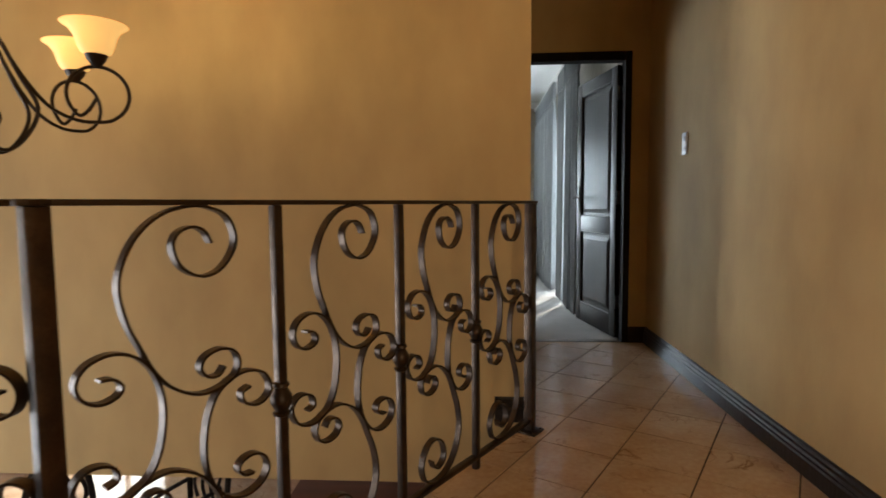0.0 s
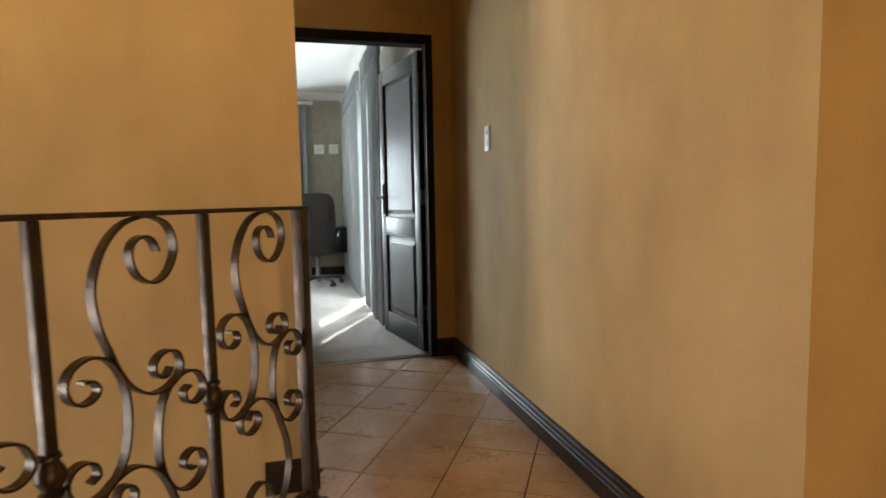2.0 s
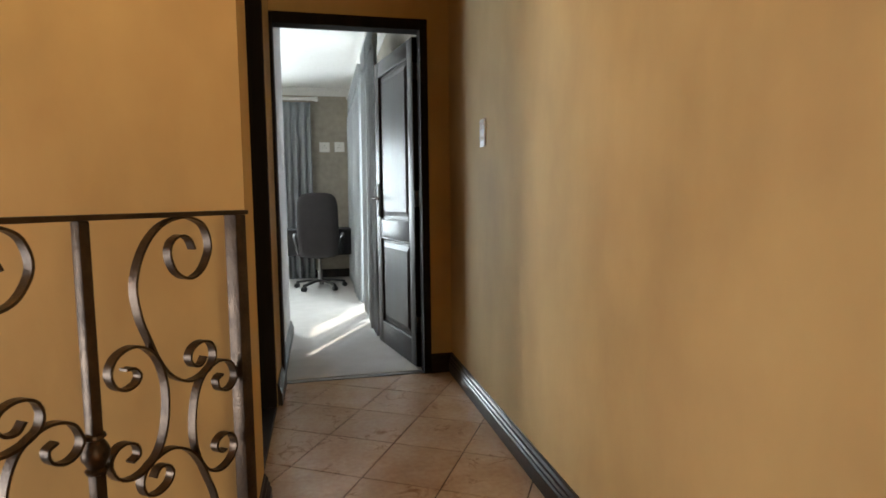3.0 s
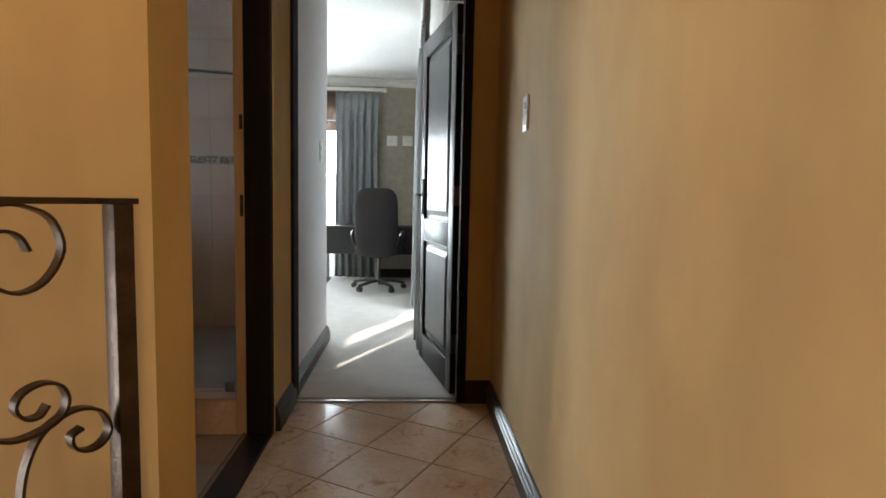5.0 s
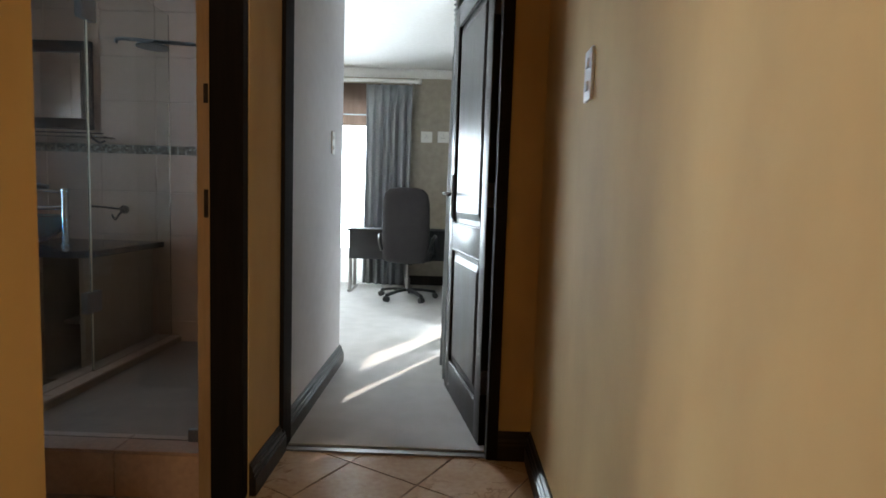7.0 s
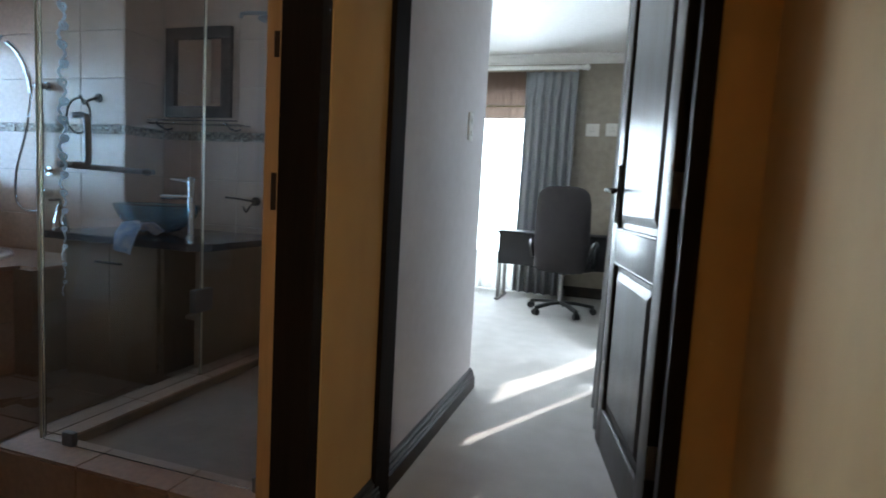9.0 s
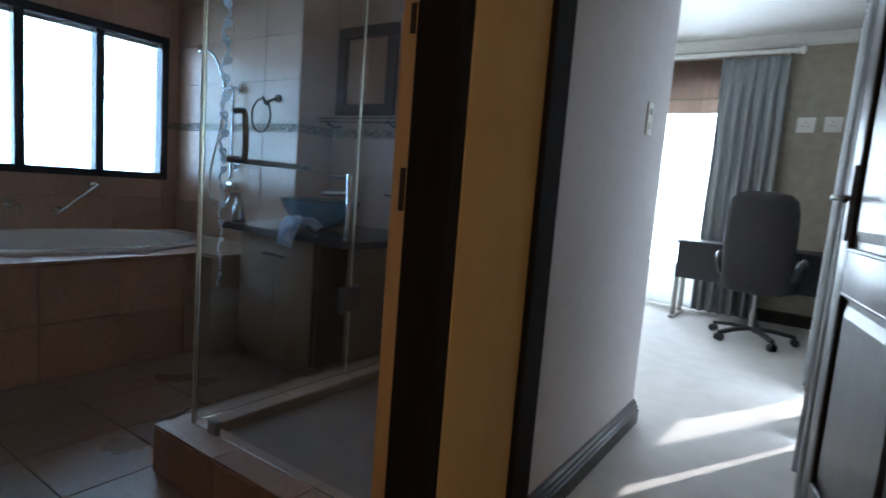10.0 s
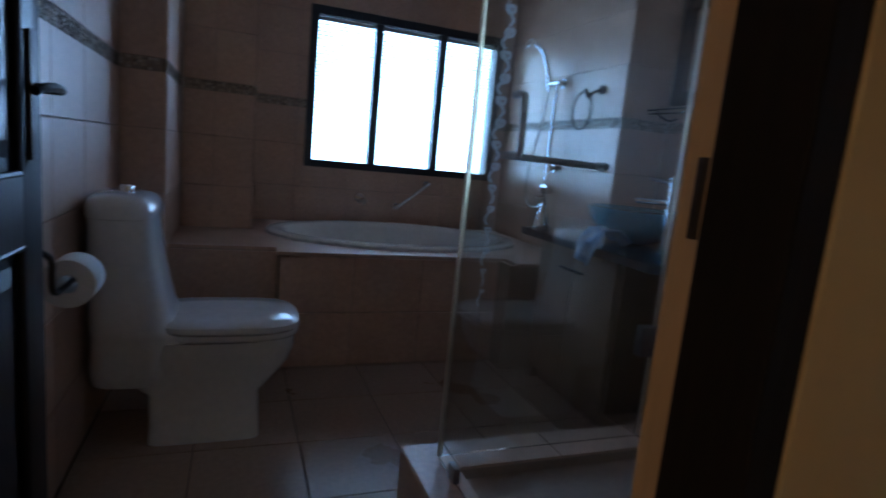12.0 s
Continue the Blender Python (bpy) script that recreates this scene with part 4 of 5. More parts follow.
# brown roman blind, drawn up at the head of the far door
blind = thing("roman_blind", "brown sheer roman blind drawn half up at the far door", "blind", (-1.88, 8.62, 1.885))
for z0, z1, dep in ((0.0, 0.128, -0.012), (0.142, 0.30, -0.006), (0.302, 0.50, 0.0)):
    bm = bmesh.new()
    grid = []
    for i in range(77):
        grid.append([bm.verts.new((i * 0.025, dep + 0.006 * math.sin(i * 1.9), z)) for z in (z0, z1)])
    for a, b in zip(grid, grid[1:]):
        bm.faces.new((a[0], b[0], b[1], a[1]))
    part("blind_fold", bm, BLIND_CLOTH, blind)


def glazed_door(name, at, turn, width, height, leaves, label):
    """A glazed door in its opening: local x along it."""
    w = thing(name, label, "glazed door", at, turn)
    w["kind"] = "structure"
    bm = bmesh.new()
    f = 0.045
    box(bm, (0, -0.03, 0), (f, 0.03, height))
    box(bm, (width - f, -0.03, 0), (width, 0.03, height))
    box(bm, (f, -0.03, height - f), (width - f, 0.03, height))
    box(bm, (f, -0.03, 0), (width - f, 0.03, 0.03))
    part("window_frame", bm, ALU, w, smooth=False)
    span = (width - 2 * f) / leaves
    for k in range(leaves):
        x0 = f + k * span
        bm = bmesh.new()
        box(bm, (x0, -0.018, 0.03), (x0 + 0.04, 0.018, height - f))
        box(bm, (x0 + span - 0.04, -0.018, 0.03), (x0 + span, 0.018, height - f))
        box(bm, (x0 + 0.04, -0.018, 0.03), (x0 + span - 0.04, 0.018, 0.12))
        box(bm, (x0 + 0.04, -0.018, height - f - 0.05), (x0 + span - 0.04, 0.018, height - f))
        sash = part("sash", bm, ALU, w, smooth=False)
        bm = bmesh.new()
        box(bm, (x0 + 0.04, -0.003, 0.12), (x0 + span - 0.04, 0.003, height - f - 0.05))
        pane = part("pane", bm, GLASS, sash, smooth=False)
        pane.visible_shadow = False


glazed_door("window_far", (-1.9, 8.75, 0), 0, 1.95, 2.16, 2, "dark aluminium glazed door in the far bedroom wall")
glazed_door("window_terrace", (1.18, 7.55, 0), -90, 2.2, 2.12, 2, "dark aluminium terrace door in the bedroom wall")


def office_chair(at, turn):
    c = thing("office_chair", "grey fabric high-back office chair standing at the desk", "chair", at, turn)
    # backrest: faces local +y, its back towards local -y
    bm = bmesh.new()
    rows_ = []
    n = 28
    for j, (z, hw, y, th) in enumerate(((0.40, 0.19, -0.20, 0.03), (0.43, 0.222, -0.205, 0.045), (0.55, 0.235, -0.215, 0.052), (0.70, 0.238, -0.23, 0.055), (0.86, 0.236, -0.25, 0.052), (1.00, 0.232, -0.265, 0.048), (1.085, 0.214, -0.275, 0.043), (1.13, 0.170, -0.28, 0.034), (1.147, 0.10, -0.282, 0.018))):
        ring = []
        for k in range(n):
            a = 2 * math.pi * k / n
            cx, sy = math.cos(a), math.sin(a)
            ring.append(bm.verts.new((hw * math.copysign(abs(cx) ** 0.45, cx), y + th * math.copysign(abs(sy) ** 0.6, sy) + 0.03 * (abs(cx) ** 2), z)))
        rows_.append(ring)
    for a, b in zip(rows_, rows_[1:]):
        for k in range(n):
            bm.faces.new((a[k], a[(k + 1) % n], b[(k + 1) % n], b[k]))
    bm.faces.new(rows_[0][::-1])
    bm.faces.new(rows_[-1])
    part("backrest", bm, FABRIC, c)
    bm = bmesh.new()
    box(bm, (-0.24, -0.2, 0.41), (0.24, 0.27, 0.50), bevel=0.03)
    part("seat", bm, FABRIC, c)
    bm = bmesh.new()
    box(bm, (-0.13, -0.16, 0.385), (0.13, 0.16, 0.412), bevel=0.005)
    rod(bm, (0, 0, 0.36), (0, 0, 0.39), 0.045)
    part("mechanism", bm, BLACK_PLASTIC, c)
    for s in (-1, 1):
        bm = bmesh.new()
        sweep(bm, spline([(s * 0.2, 0.12, 0.40), (s * 0.262, 0.12, 0.44), (s * 0.275, 0.11, 0.60), (s * 0.275, 0.02, 0.655), (s * 0.272, -0.13, 0.655), (s * 0.26, -0.20, 0.60), (s * 0.235, -0.215, 0.52)]), [(-0.013, -0.018), (0.013, -0.018), (0.013, 0.018), (-0.013, 0.018)])
        part("armrest", bm, BLACK_PLASTIC, c)
    bm = bmesh.new()
    rod(bm, (0, 0, 0.08), (0, 0, 0.22), 0.028)
    rod(bm, (0, 0, 0.22), (0, 0, 0.37), 0.016)
    part("gas_column", bm, STEEL, c, "steel gas column")
    for k in range(5):
        a = radians(72 * k + 18)
        bm = bmesh.new()
        tip = Vector((0.30 * math.cos(a), 0.30 * math.sin(a), 0.075))
        sweep(bm, [(0, 0, 0.105), tuple(tip * 0.5 + Vector((0, 0, 0.06))), tuple(tip)], [(-0.02, -0.014), (0.02, -0.014), (0.014, 0.012), (-0.014, 0.012)], up=(0, 0, 1))
        leg = part("base_leg", bm, BLACK_PLASTIC, c)
        bm = bmesh.new()
        side = Vector((-math.sin(a), math.cos(a), 0))
        for s in (-1, 1):
            rod(bm, tip + side * s * 0.006 + Vector((0, 0, -0.042)), tip + side * s * 0.024 + Vector((0, 0, -0.042)), 0.029, seg=14)
        rod(bm, tip + Vector((0, 0, -0.03)), tip, 0.008)
        part("castor", bm, BLACK_PLASTIC, leg)
    return c


office_chair((0.465, 7.65, 0.004), -3)


def desk(at):
    d = thing("desk", "charcoal laminate writing desk with slim metal legs", "desk", at)
    w, dep, h = 1.25, 0.50, 0.70
    bm = bmesh.new()
    box(bm, (0, 0, h - 0.025), (w, dep, h), bevel=0.003)
    part("desktop", bm, DESK_BOARD, d)
    bm = bmesh.new()
    box(bm, (0.02, 0.03, 0.37), (w - 0.02, 0.048, h - 0.026), bevel=0.002)
    part("modesty_panel", bm, DESK_BOARD, d)
    for x in (0.015, w - 0.05):
        bm = bmesh.new()
        box(bm, (x, 0.06, 0.02), (x + 0.035, 0.10, h - 0.026), bevel=0.004)
        box(bm, (x, 0.34, 0.02), (x + 0.035, 0.38, h - 0.026), bevel=0.004)
        box(bm, (x - 0.005, 0.01, 0), (x + 0.04, 0.46, 0.025), bevel=0.006)
        part("leg_frame", bm, STEEL, d, "grey metal leg frame")
    return d


desk((-0.23, 7.95, 0.004))


# ---- bathroom ----
HERE[0] = BATH
# window: three panes with venetian blinds
win = thing("window_bathroom", "dark aluminium three-pane bathroom window with pale blinds", "window", (-3.05, 3.65, 0.90))
win["kind"] = "structure"
W, HT, F = 1.30, 0.97, 0.05
bm = bmesh.new()
box(bm, (-0.05, 0, 0), (0.03, F, HT))
box(bm, (-0.05, W - F, 0), (0.03, W, HT))
box(bm, (-0.05, F, 0), (0.03, W - F, 0.045))
box(bm, (-0.05, F, HT - 0.05), (0.03, W - F, HT))
part("window_frame", bm, ALU, win, smooth=False)
bars = (0.43, 0.86)
for b in bars:
    bm = bmesh.new()
    box(bm, (-0.045, b - 0.026, 0.045), (0.026, b + 0.026, HT - 0.05))
    part("mullion", bm, ALU, win, smooth=False)
cells = [(F, bars[0] - 0.026), (bars[0] + 0.026, bars[1] - 0.026), (bars[1] + 0.026, W - F)]
for y0, y1 in cells:
    bm = bmesh.new()
    box(bm, (-0.075, y0 - 0.01, 0.03), (-0.069, y1 + 0.01, HT - 0.03))
    pane = part("pane", bm, GLASS, win, smooth=False)
    pane.visible_shadow = False
    bl = thing("venetian_blind", "pale open venetian blind in the bathroom window", "blind", (-3.085, 3.65, 0.90), group="blinds in the bathroom window")
    bm = bmesh.new()
    box(bm, (-0.012, y0, HT - 0.075), (0.014, y1, HT - 0.052), bevel=0.002)
    part("headrail", bm, SLAT, bl)
    bm = bmesh.new()
    tilt = radians(9)
    a, b = Vector((-0.0125 * math.cos(tilt), 0, -0.0125 * math.sin(tilt))), Vector((0.0125 * math.cos(tilt), 0, 0.0125 * math.sin(tilt)))
    top = [bm.verts.new((p.x, y, p.z + c)) for y in (y0 + 0.002, y1 - 0.002) for p, c in ((a, 0), ((a + b) / 2, 0.0022), (b, 0))]
    low = [bm.verts.new(v.co + Vector((0, 0, -0.0006))) for v in top]
    for k in (0, 1):
        bm.faces.new((top[k], top[k + 1], top[k + 4], top[k + 3]))
        bm.faces.new((low[k], low[k + 3], low[k + 4], low[k + 1]))
    me = finish("slat", bm, SLAT)
    for k in range(38):
        s = new("slat", me)
        s.parent = bl
        s.location = (0, 0, 0.055 + k * 0.0222)
    bm = bmesh.new()
    for y in (y0 + 0.06, y1 - 0.06):
        rod(bm, (0.013, y, 0.05), (0.013, y, HT - 0.07), 0.0009, seg=5)
    part("ladder_cord", bm, SLAT, bl)

# bathtub: tiled surround, deck and oval tub
surround = thing("bathtub_surround", "beige tiled bathtub surround with a stepped front", "bathtub surround", (0, 0, 0))
bm = bmesh.new()
box(bm, (-1.962, 3.452, 0), (-1.935, 4.56, 0.535))
box(bm, (-2.06, 2.99, 0), (-2.035, 3.452, 0.535))
box(bm, (-2.0355, 3.452, 0), (-1.962, 3.475, 0.535))
box(bm, (-1.962, 4.54, 0), (-1.80, 4.56, 0.535))
box(bm, (-1.822, 4.56, 0), (-1.80, 5.018, 0.535))
part("front_panel", bm, TUB_GROUT, surround, smooth=False)
for z0, z1 in ((0.006, 0.262), (0.268, 0.528)):
    y = 3.455
    while y < 4.55:
        y1 = min(y + 0.335, 4.556)
        ob = new("tile", tile_mesh(y1 - y - 0.004, z1 - z0, 0.007, BATH_TILE))
        ob.parent = surround
        ob.matrix_local = pose(-1.935, y, z0, 0, 0, 90)
        y = y1
    ob = new("tile", tile_mesh(0.45, z1 - z0, 0.007, BATH_TILE))
    ob.parent = surround
    ob.matrix_local = pose(-2.035, 2.996, z0, 0, 0, 90)
TC, TR = Vector((-2.52, 4.15, 0)), (0.46, 0.70)
bm = bmesh.new()
outer = [(-1.922, 3.44), (-1.922, 4.57), (-1.80, 4.57), (-1.80, 5.018), (-3.02, 5.018), (-3.02, 3.35), (-2.585, 3.35), (-2.585, 2.99), (-2.03, 2.99), (-2.03, 3.44)]
SEG = 64
hole = [(TC.x + TR[0] * math.cos(2 * math.pi * k / SEG), TC.y + TR[1] * math.sin(2 * math.pi * k / SEG)) for k in range(SEG)]
vo, vh = [bm.verts.new((x, y, 0.548)) for x, y in outer], [bm.verts.new((x, y, 0.548)) for x, y in hole]
es = [bm.edges.new((v[i], v[(i + 1) % len(v)])) for v in (vo, vh) for i in range(len(v))]
bmesh.ops.triangle_fill(bm, use_beauty=True, edges=es)
ret = bmesh.ops.extrude_face_region(bm, geom=list(bm.faces))
bmesh.ops.translate(bm, vec=(0, 0, -0.014), verts=[v for v in ret["geom"] if isinstance(v, bmesh.types.BMVert)])
part("deck", bm, BATH_TILE, surround, "beige tiled bath deck", smooth=False)
tub = thing("bathtub", "white oval acrylic bathtub set into the tiled deck", "bathtub", (TC.x, TC.y, 0))
TUB_PROFILE = [(1.05, 0.549), (1.05, 0.562), (1.03, 0.572), (0.97, 0.574), (0.93, 0.566), (0.90, 0.53), (0.86, 0.40), (0.80, 0.27), (0.70, 0.20), (0.40, 0.18), (0.06, 0.175)]
for nm, prof in (("rim", TUB_PROFILE[:5]), ("shell", TUB_PROFILE[4:])):
    bm = bmesh.new()
    rings = [[bm.verts.new((TR[0] * k * math.cos(2 * math.pi * j / SEG), TR[1] * k * math.sin(2 * math.pi * j / SEG), z)) for j in range(SEG)] for k, z in prof]
    for lo, hi in zip(rings, rings[1:]):
        for j in range(SEG):
            bm.faces.new((lo[j], lo[(j + 1) % SEG], hi[(j + 1) % SEG], hi[j]))
    if nm == "shell":
        bm.faces.new(rings[-1])
    part(nm, bm, TUB_WHITE, tub)
bm = bmesh.new()
lathe(bm, [(0.0, 0.182), (0.028, 0.182), (0.032, 0.177)], 18)
part("drain", bm, CHROME, tub, "chrome bath drain")

# bath tap and handle on the window wall
tap = thing("bath_tap", "chrome wall-mounted bath spout below the window", "tap", (-3.02, 4.02, 0.72))
bm = bmesh.new()
rod(bm, (0, 0, 0), (0.012, 0, 0), 0.032, seg=18)
part("rosette", bm, CHROME, tap)
bm = bmesh.new()
rod(bm, (0.012, 0, 0), (0.16, 0, -0.006), 0.014)
rod(bm, (0.15, 0, -0.004), (0.15, 0, -0.03), 0.012)
part("spout", bm, CHROME, tap)
gr = thing("grab_rail", "slanting chrome grab rail beside the bath tap", "grab rail", (-3.02, 4.27, 0.68))
for y, z in ((0, 0), (0.2, 0.16)):
    bm = bmesh.new()
    rod(bm, (0, y, z), (0.05, y, z), 0.010)
    rod(bm, (0, y, z), (0.008, y, z), 0.024, seg=16)
    part("mount", bm, CHROME, gr)
bm = bmesh.new()
rod(bm, (0.05, -0.01, -0.008), (0.05, 0.21, 0.168), 0.011)
part("bar", bm, CHROME, gr)


# toilet
def superring(bm, cx, cy, hx, hy, z, p=2.6, n=40, back=None):
    out = []
    for k in range(n):
        a = 2 * math.pi * k / n
        c, s = math.cos(a), math.sin(a)
        x, y = hx * math.copysign(abs(c) ** (2 / p), c), hy * math.copysign(abs(s) ** (2 / p), s)
        out.append(bm.verts.new((cx + x, cy + y, z)))
    return out


def loft(bm, rings, cap0=True, cap1=True):
    for a, b in zip(rings, rings[1:]):
        n = len(a)
        for k in range(n):
            bm.faces.new((a[k], a[(k + 1) % n], b[(k + 1) % n], b[k]))
    if cap0:
        bm.faces.new(rings[0][::-1])
    if cap1:
        bm.faces.new(rings[-1])


toilet = thing("toilet", "white one-piece ceramic toilet with its lid closed", "toilet", (-1.475, 2.822, 0))
bm = bmesh.new()
loft(bm, [superring(bm, 0, 0.365, 0.18, 0.18, 0.0, 9), superring(bm, 0, 0.365, 0.174, 0.176, 0.06, 9), superring(bm, 0, 0.36, 0.172, 0.178, 0.165, 7), superring(bm, 0, 0.355, 0.174, 0.222, 0.188, 4.2), superring(bm, 0, 0.355, 0.178, 0.262, 0.225, 3.4), superring(bm, 0, 0.355, 0.184, 0.288, 0.255, 3.0), superring(bm, 0, 0.36, 0.19, 0.30, 0.305, 2.8), superring(bm, 0, 0.36, 0.19, 0.30, 0.350, 2.8)])
part("bowl", bm, CERAMIC, toilet)
bm = bmesh.new()
loft(bm, [superring(bm, 0, 0.16, 0.165, 0.15, 0.20, 4), superring(bm, 0, 0.17, 0.18, 0.165, 0.25, 4), superring(bm, 0, 0.18, 0.186, 0.175, 0.365, 3.8)] + [superring(bm, 0, 0.105 + d, 0.189, 0.1 + d, z, 3.8) for d, z in ((0.056, 0.375), (0.042, 0.39), (0.03, 0.412), (0.021, 0.445), (0.014, 0.51), (0.008, 0.57), (0.0, 0.66), (-0.004, 0.745))])
part("tank", bm, CERAMIC, toilet)
bm = bmesh.new()
loft(bm, [superring(bm, 0, 0.102, 0.194, 0.10, 0.747, 3.8), superring(bm, 0, 0.102, 0.195, 0.101, 0.765, 3.8), superring(bm, 0, 0.10, 0.19, 0.097, 0.786, 3.8), superring(bm, 0, 0.097, 0.178, 0.088, 0.803, 3.8), superring(bm, 0, 0.095, 0.155, 0.072, 0.814, 3.6), superring(bm, 0, 0.095, 0.11, 0.045, 0.819, 3.4)])
part("tank_lid", bm, CERAMIC, toilet)
bm = bmesh.new()
lathe(bm, [(0.001, 0.842), (0.018, 0.841), (0.021, 0.836), (0.021, 0.817)], 18, Matrix.Translation((0.02, 0.105, 0)))
part("flush_button", bm, CHROME, toilet, "chrome flush button")
bm = bmesh.new()
loft(bm, [superring(bm, 0, 0.42, 0.185, 0.245, 0.353, 3.3), superring(bm, 0, 0.42, 0.192, 0.25, 0.360, 3.3), superring(bm, 0, 0.42, 0.192, 0.25, 0.370, 3.3), superring(bm, 0, 0.42, 0.188, 0.246, 0.375, 3.3)])
part("seat", bm, CERAMIC, toilet)
bm = bmesh.new()
loft(bm, [superring(bm, 0, 0.42, 0.188, 0.245, 0.379, 3.5), superring(bm, 0, 0.42, 0.194, 0.252, 0.385, 3.5), superring(bm, 0, 0.42, 0.192, 0.25, 0.402, 3.5), superring(bm, 0, 0.42, 0.178, 0.236, 0.412, 3.5), superring(bm, 0, 0.42, 0.10, 0.16, 0.417, 3.3)])
part("lid", bm, CERAMIC, toilet)

# paper holder with its roll
ph_ = thing("toilet_paper_holder", "black iron toilet paper holder on the tiled wall", "paper holder", (-0.80, 2.803, 0.735))
bm = bmesh.new()
rod(bm, (0, 0, 0), (0, 0.012, 0), 0.028, seg=16)
part("rosette", bm, BLACK_IRON, ph_)
bm = bmesh.new()
sweep(bm, spline([(0, 0.012, 0), (0.01, 0.05, 0.012), (0.05, 0.098, 0.0), (0.06, 0.102, -0.04), (0.03, 0.102, -0.078), (-0.15, 0.102, -0.08)]), circle(0.0065, 8))
part("arm", bm, BLACK_IRON, ph_)
bm = bmesh.new()
q = Matrix.Translation((-0.955, 2.905, 0.655)) @ Matrix.Rotation(radians(90), 4, "Y")
lathe(bm, [(0.022, 0.0), (0.056, 0.0), (0.057, 0.003), (0.057, 0.098), (0.056, 0.1), (0.022, 0.1), (0.02, 0.098), (0.02, 0.002), (0.022, 0.0)], 32, q)
tagged(part("toilet_roll", bm, PAPER), "white toilet paper roll on the iron holder", "toilet paper")

# shower: kerb, tray, glass
HERE[0] = BATH + Vector((0.025, 0, 0))
kerb = thing("shower_kerb", "beige tiled shower kerb", "shower kerb", (0, 0, 0))
for lo, hi in (((-0.90, 3.752, 0), (0.08, 3.882, 0.155)), ((-0.90, 3.882, 0), (-0.755, 5.288, 0.155))):
    bm = bmesh.new()
    box(bm, lo, hi)
    part("core", bm, BATH_GROUT, kerb, smooth=False)
x = -0.90
while x < 0.075:
    x1 = min(x + 0.335, 0.08)
    ob = new("tile", tile_mesh(x1 - x - 0.004, 0.151, 0.007, BATH_TILE))
    ob.parent, ob.location = kerb, (x + 0.002, 3.752, 0.002)
    bm = bmesh.new()
    box(bm, (x + 0.002, 3.746, 0.155), (x1 - 0.002, 3.880, 0.163), bevel=0.0015)
    part("tile", bm, BATH_TILE, kerb, smooth=False)
    x = x1
y = 3.884
while y < 5.28:
    y1 = min(y + 0.335, 5.286)
    bm = bmesh.new()
    box(bm, (-0.906, y + 0.002, 0.155), (-0.757, y1 - 0.002, 0.163), bevel=0.0015)
    part("tile", bm, BATH_TILE, kerb, smooth=False)
    ob = new("tile", tile_mesh(y1 - y - 0.004, 0.151, 0.007, BATH_TILE))
    ob.parent = kerb
    ob.matrix_local = pose(-0.90, y1 - 0.002, 0.002, 0, 0, -90)
    y = y1
bm = bmesh.new()
box(bm, (-0.754, 3.884, 0.0), (0.095, 5.288, 0.125))
tagged(part("shower_tray", bm, SHOWER_FLOOR, smooth=False), "low beige shower floor inside the kerb", "shower floor")

GT = 2.06
shower = thing("shower_screen", "clear glass shower screen with etched scroll decoration", "shower screen", (0, 0, 0))
for nm, lo, hi in (("front_pane", (-0.812, 3.834, 0.165), (0.078, 3.842, GT)), ("door_pane", (-0.820, 3.85, 0.171), (-0.812, 4.537, GT)), ("side_pane", (-0.820, 4.548, 0.165), (-0.812, 5.287, GT))):
    bm = bmesh.new()
    box(bm, lo, hi)
    pane = part(nm, bm, GLASS, shower, "clear glass pane", smooth=False)
    pane.visible_shadow = False
    if nm == "door_pane":
        door_pane = pane
bm = bmesh.new()
box(bm, (-0.824, 3.832, 0.166), (-0.813, 3.849, GT), bevel=0.002)
part("corner_seal", bm, SEAL, shower, "yellowed plastic seal strip")
bm = bmesh.new()
box(bm, (-0.823, 4.538, 0.173), (-0.809, 4.547, GT), bevel=0.002)
part("hinge_seal", bm, SEAL, shower, "yellowed plastic seal strip")
for z in (0.452, 1.80):
    bm = bmesh.new()
    box(bm, (-0.835, 4.49, z), (-0.797, 4.595, z + 0.10), bevel=0.004)
    part("hinge", bm, STEEL, shower, "dull steel glass hinge")
for x, y in ((-0.70, 3.838), (0.005, 3.838)):
    bm = bmesh.new()
    box(bm, (x - 0.022, y - 0.012, 0.164), (x + 0.022, y + 0.012, 0.208), bevel=0.003)
    part("clamp", bm, STEEL, shower, "dull steel glass clamp")
bm = bmesh.new()
sweep(bm, spline([(-0.812, 3.955, 1.205), (-0.775, 3.955, 1.205), (-0.762, 3.957, 1.185), (-0.762, 3.96, 1.07), (-0.775, 3.96, 1.048), (-0.812, 3.96, 1.048)], 5), circle(0.0105, 10))
part("pull_handle", bm, STEEL, door_pane, "bent steel pull handle")
bm = bmesh.new()
rod(bm, (-0.82, 3.96, 1.046), (-0.875, 3.96, 1.046), 0.010)
rod(bm, (-0.875, 3.945, 1.046), (-0.875, 4.30, 1.040), 0.0105)
rod(bm, (-0.82, 4.28, 1.04), (-0.875, 4.28, 1.04), 0.010)
ball(bm, (-0.875, 4.305, 1.04), 0.016, seg=10)
part("towel_bar", bm, STEEL, door_pane, "straight steel towel bar")
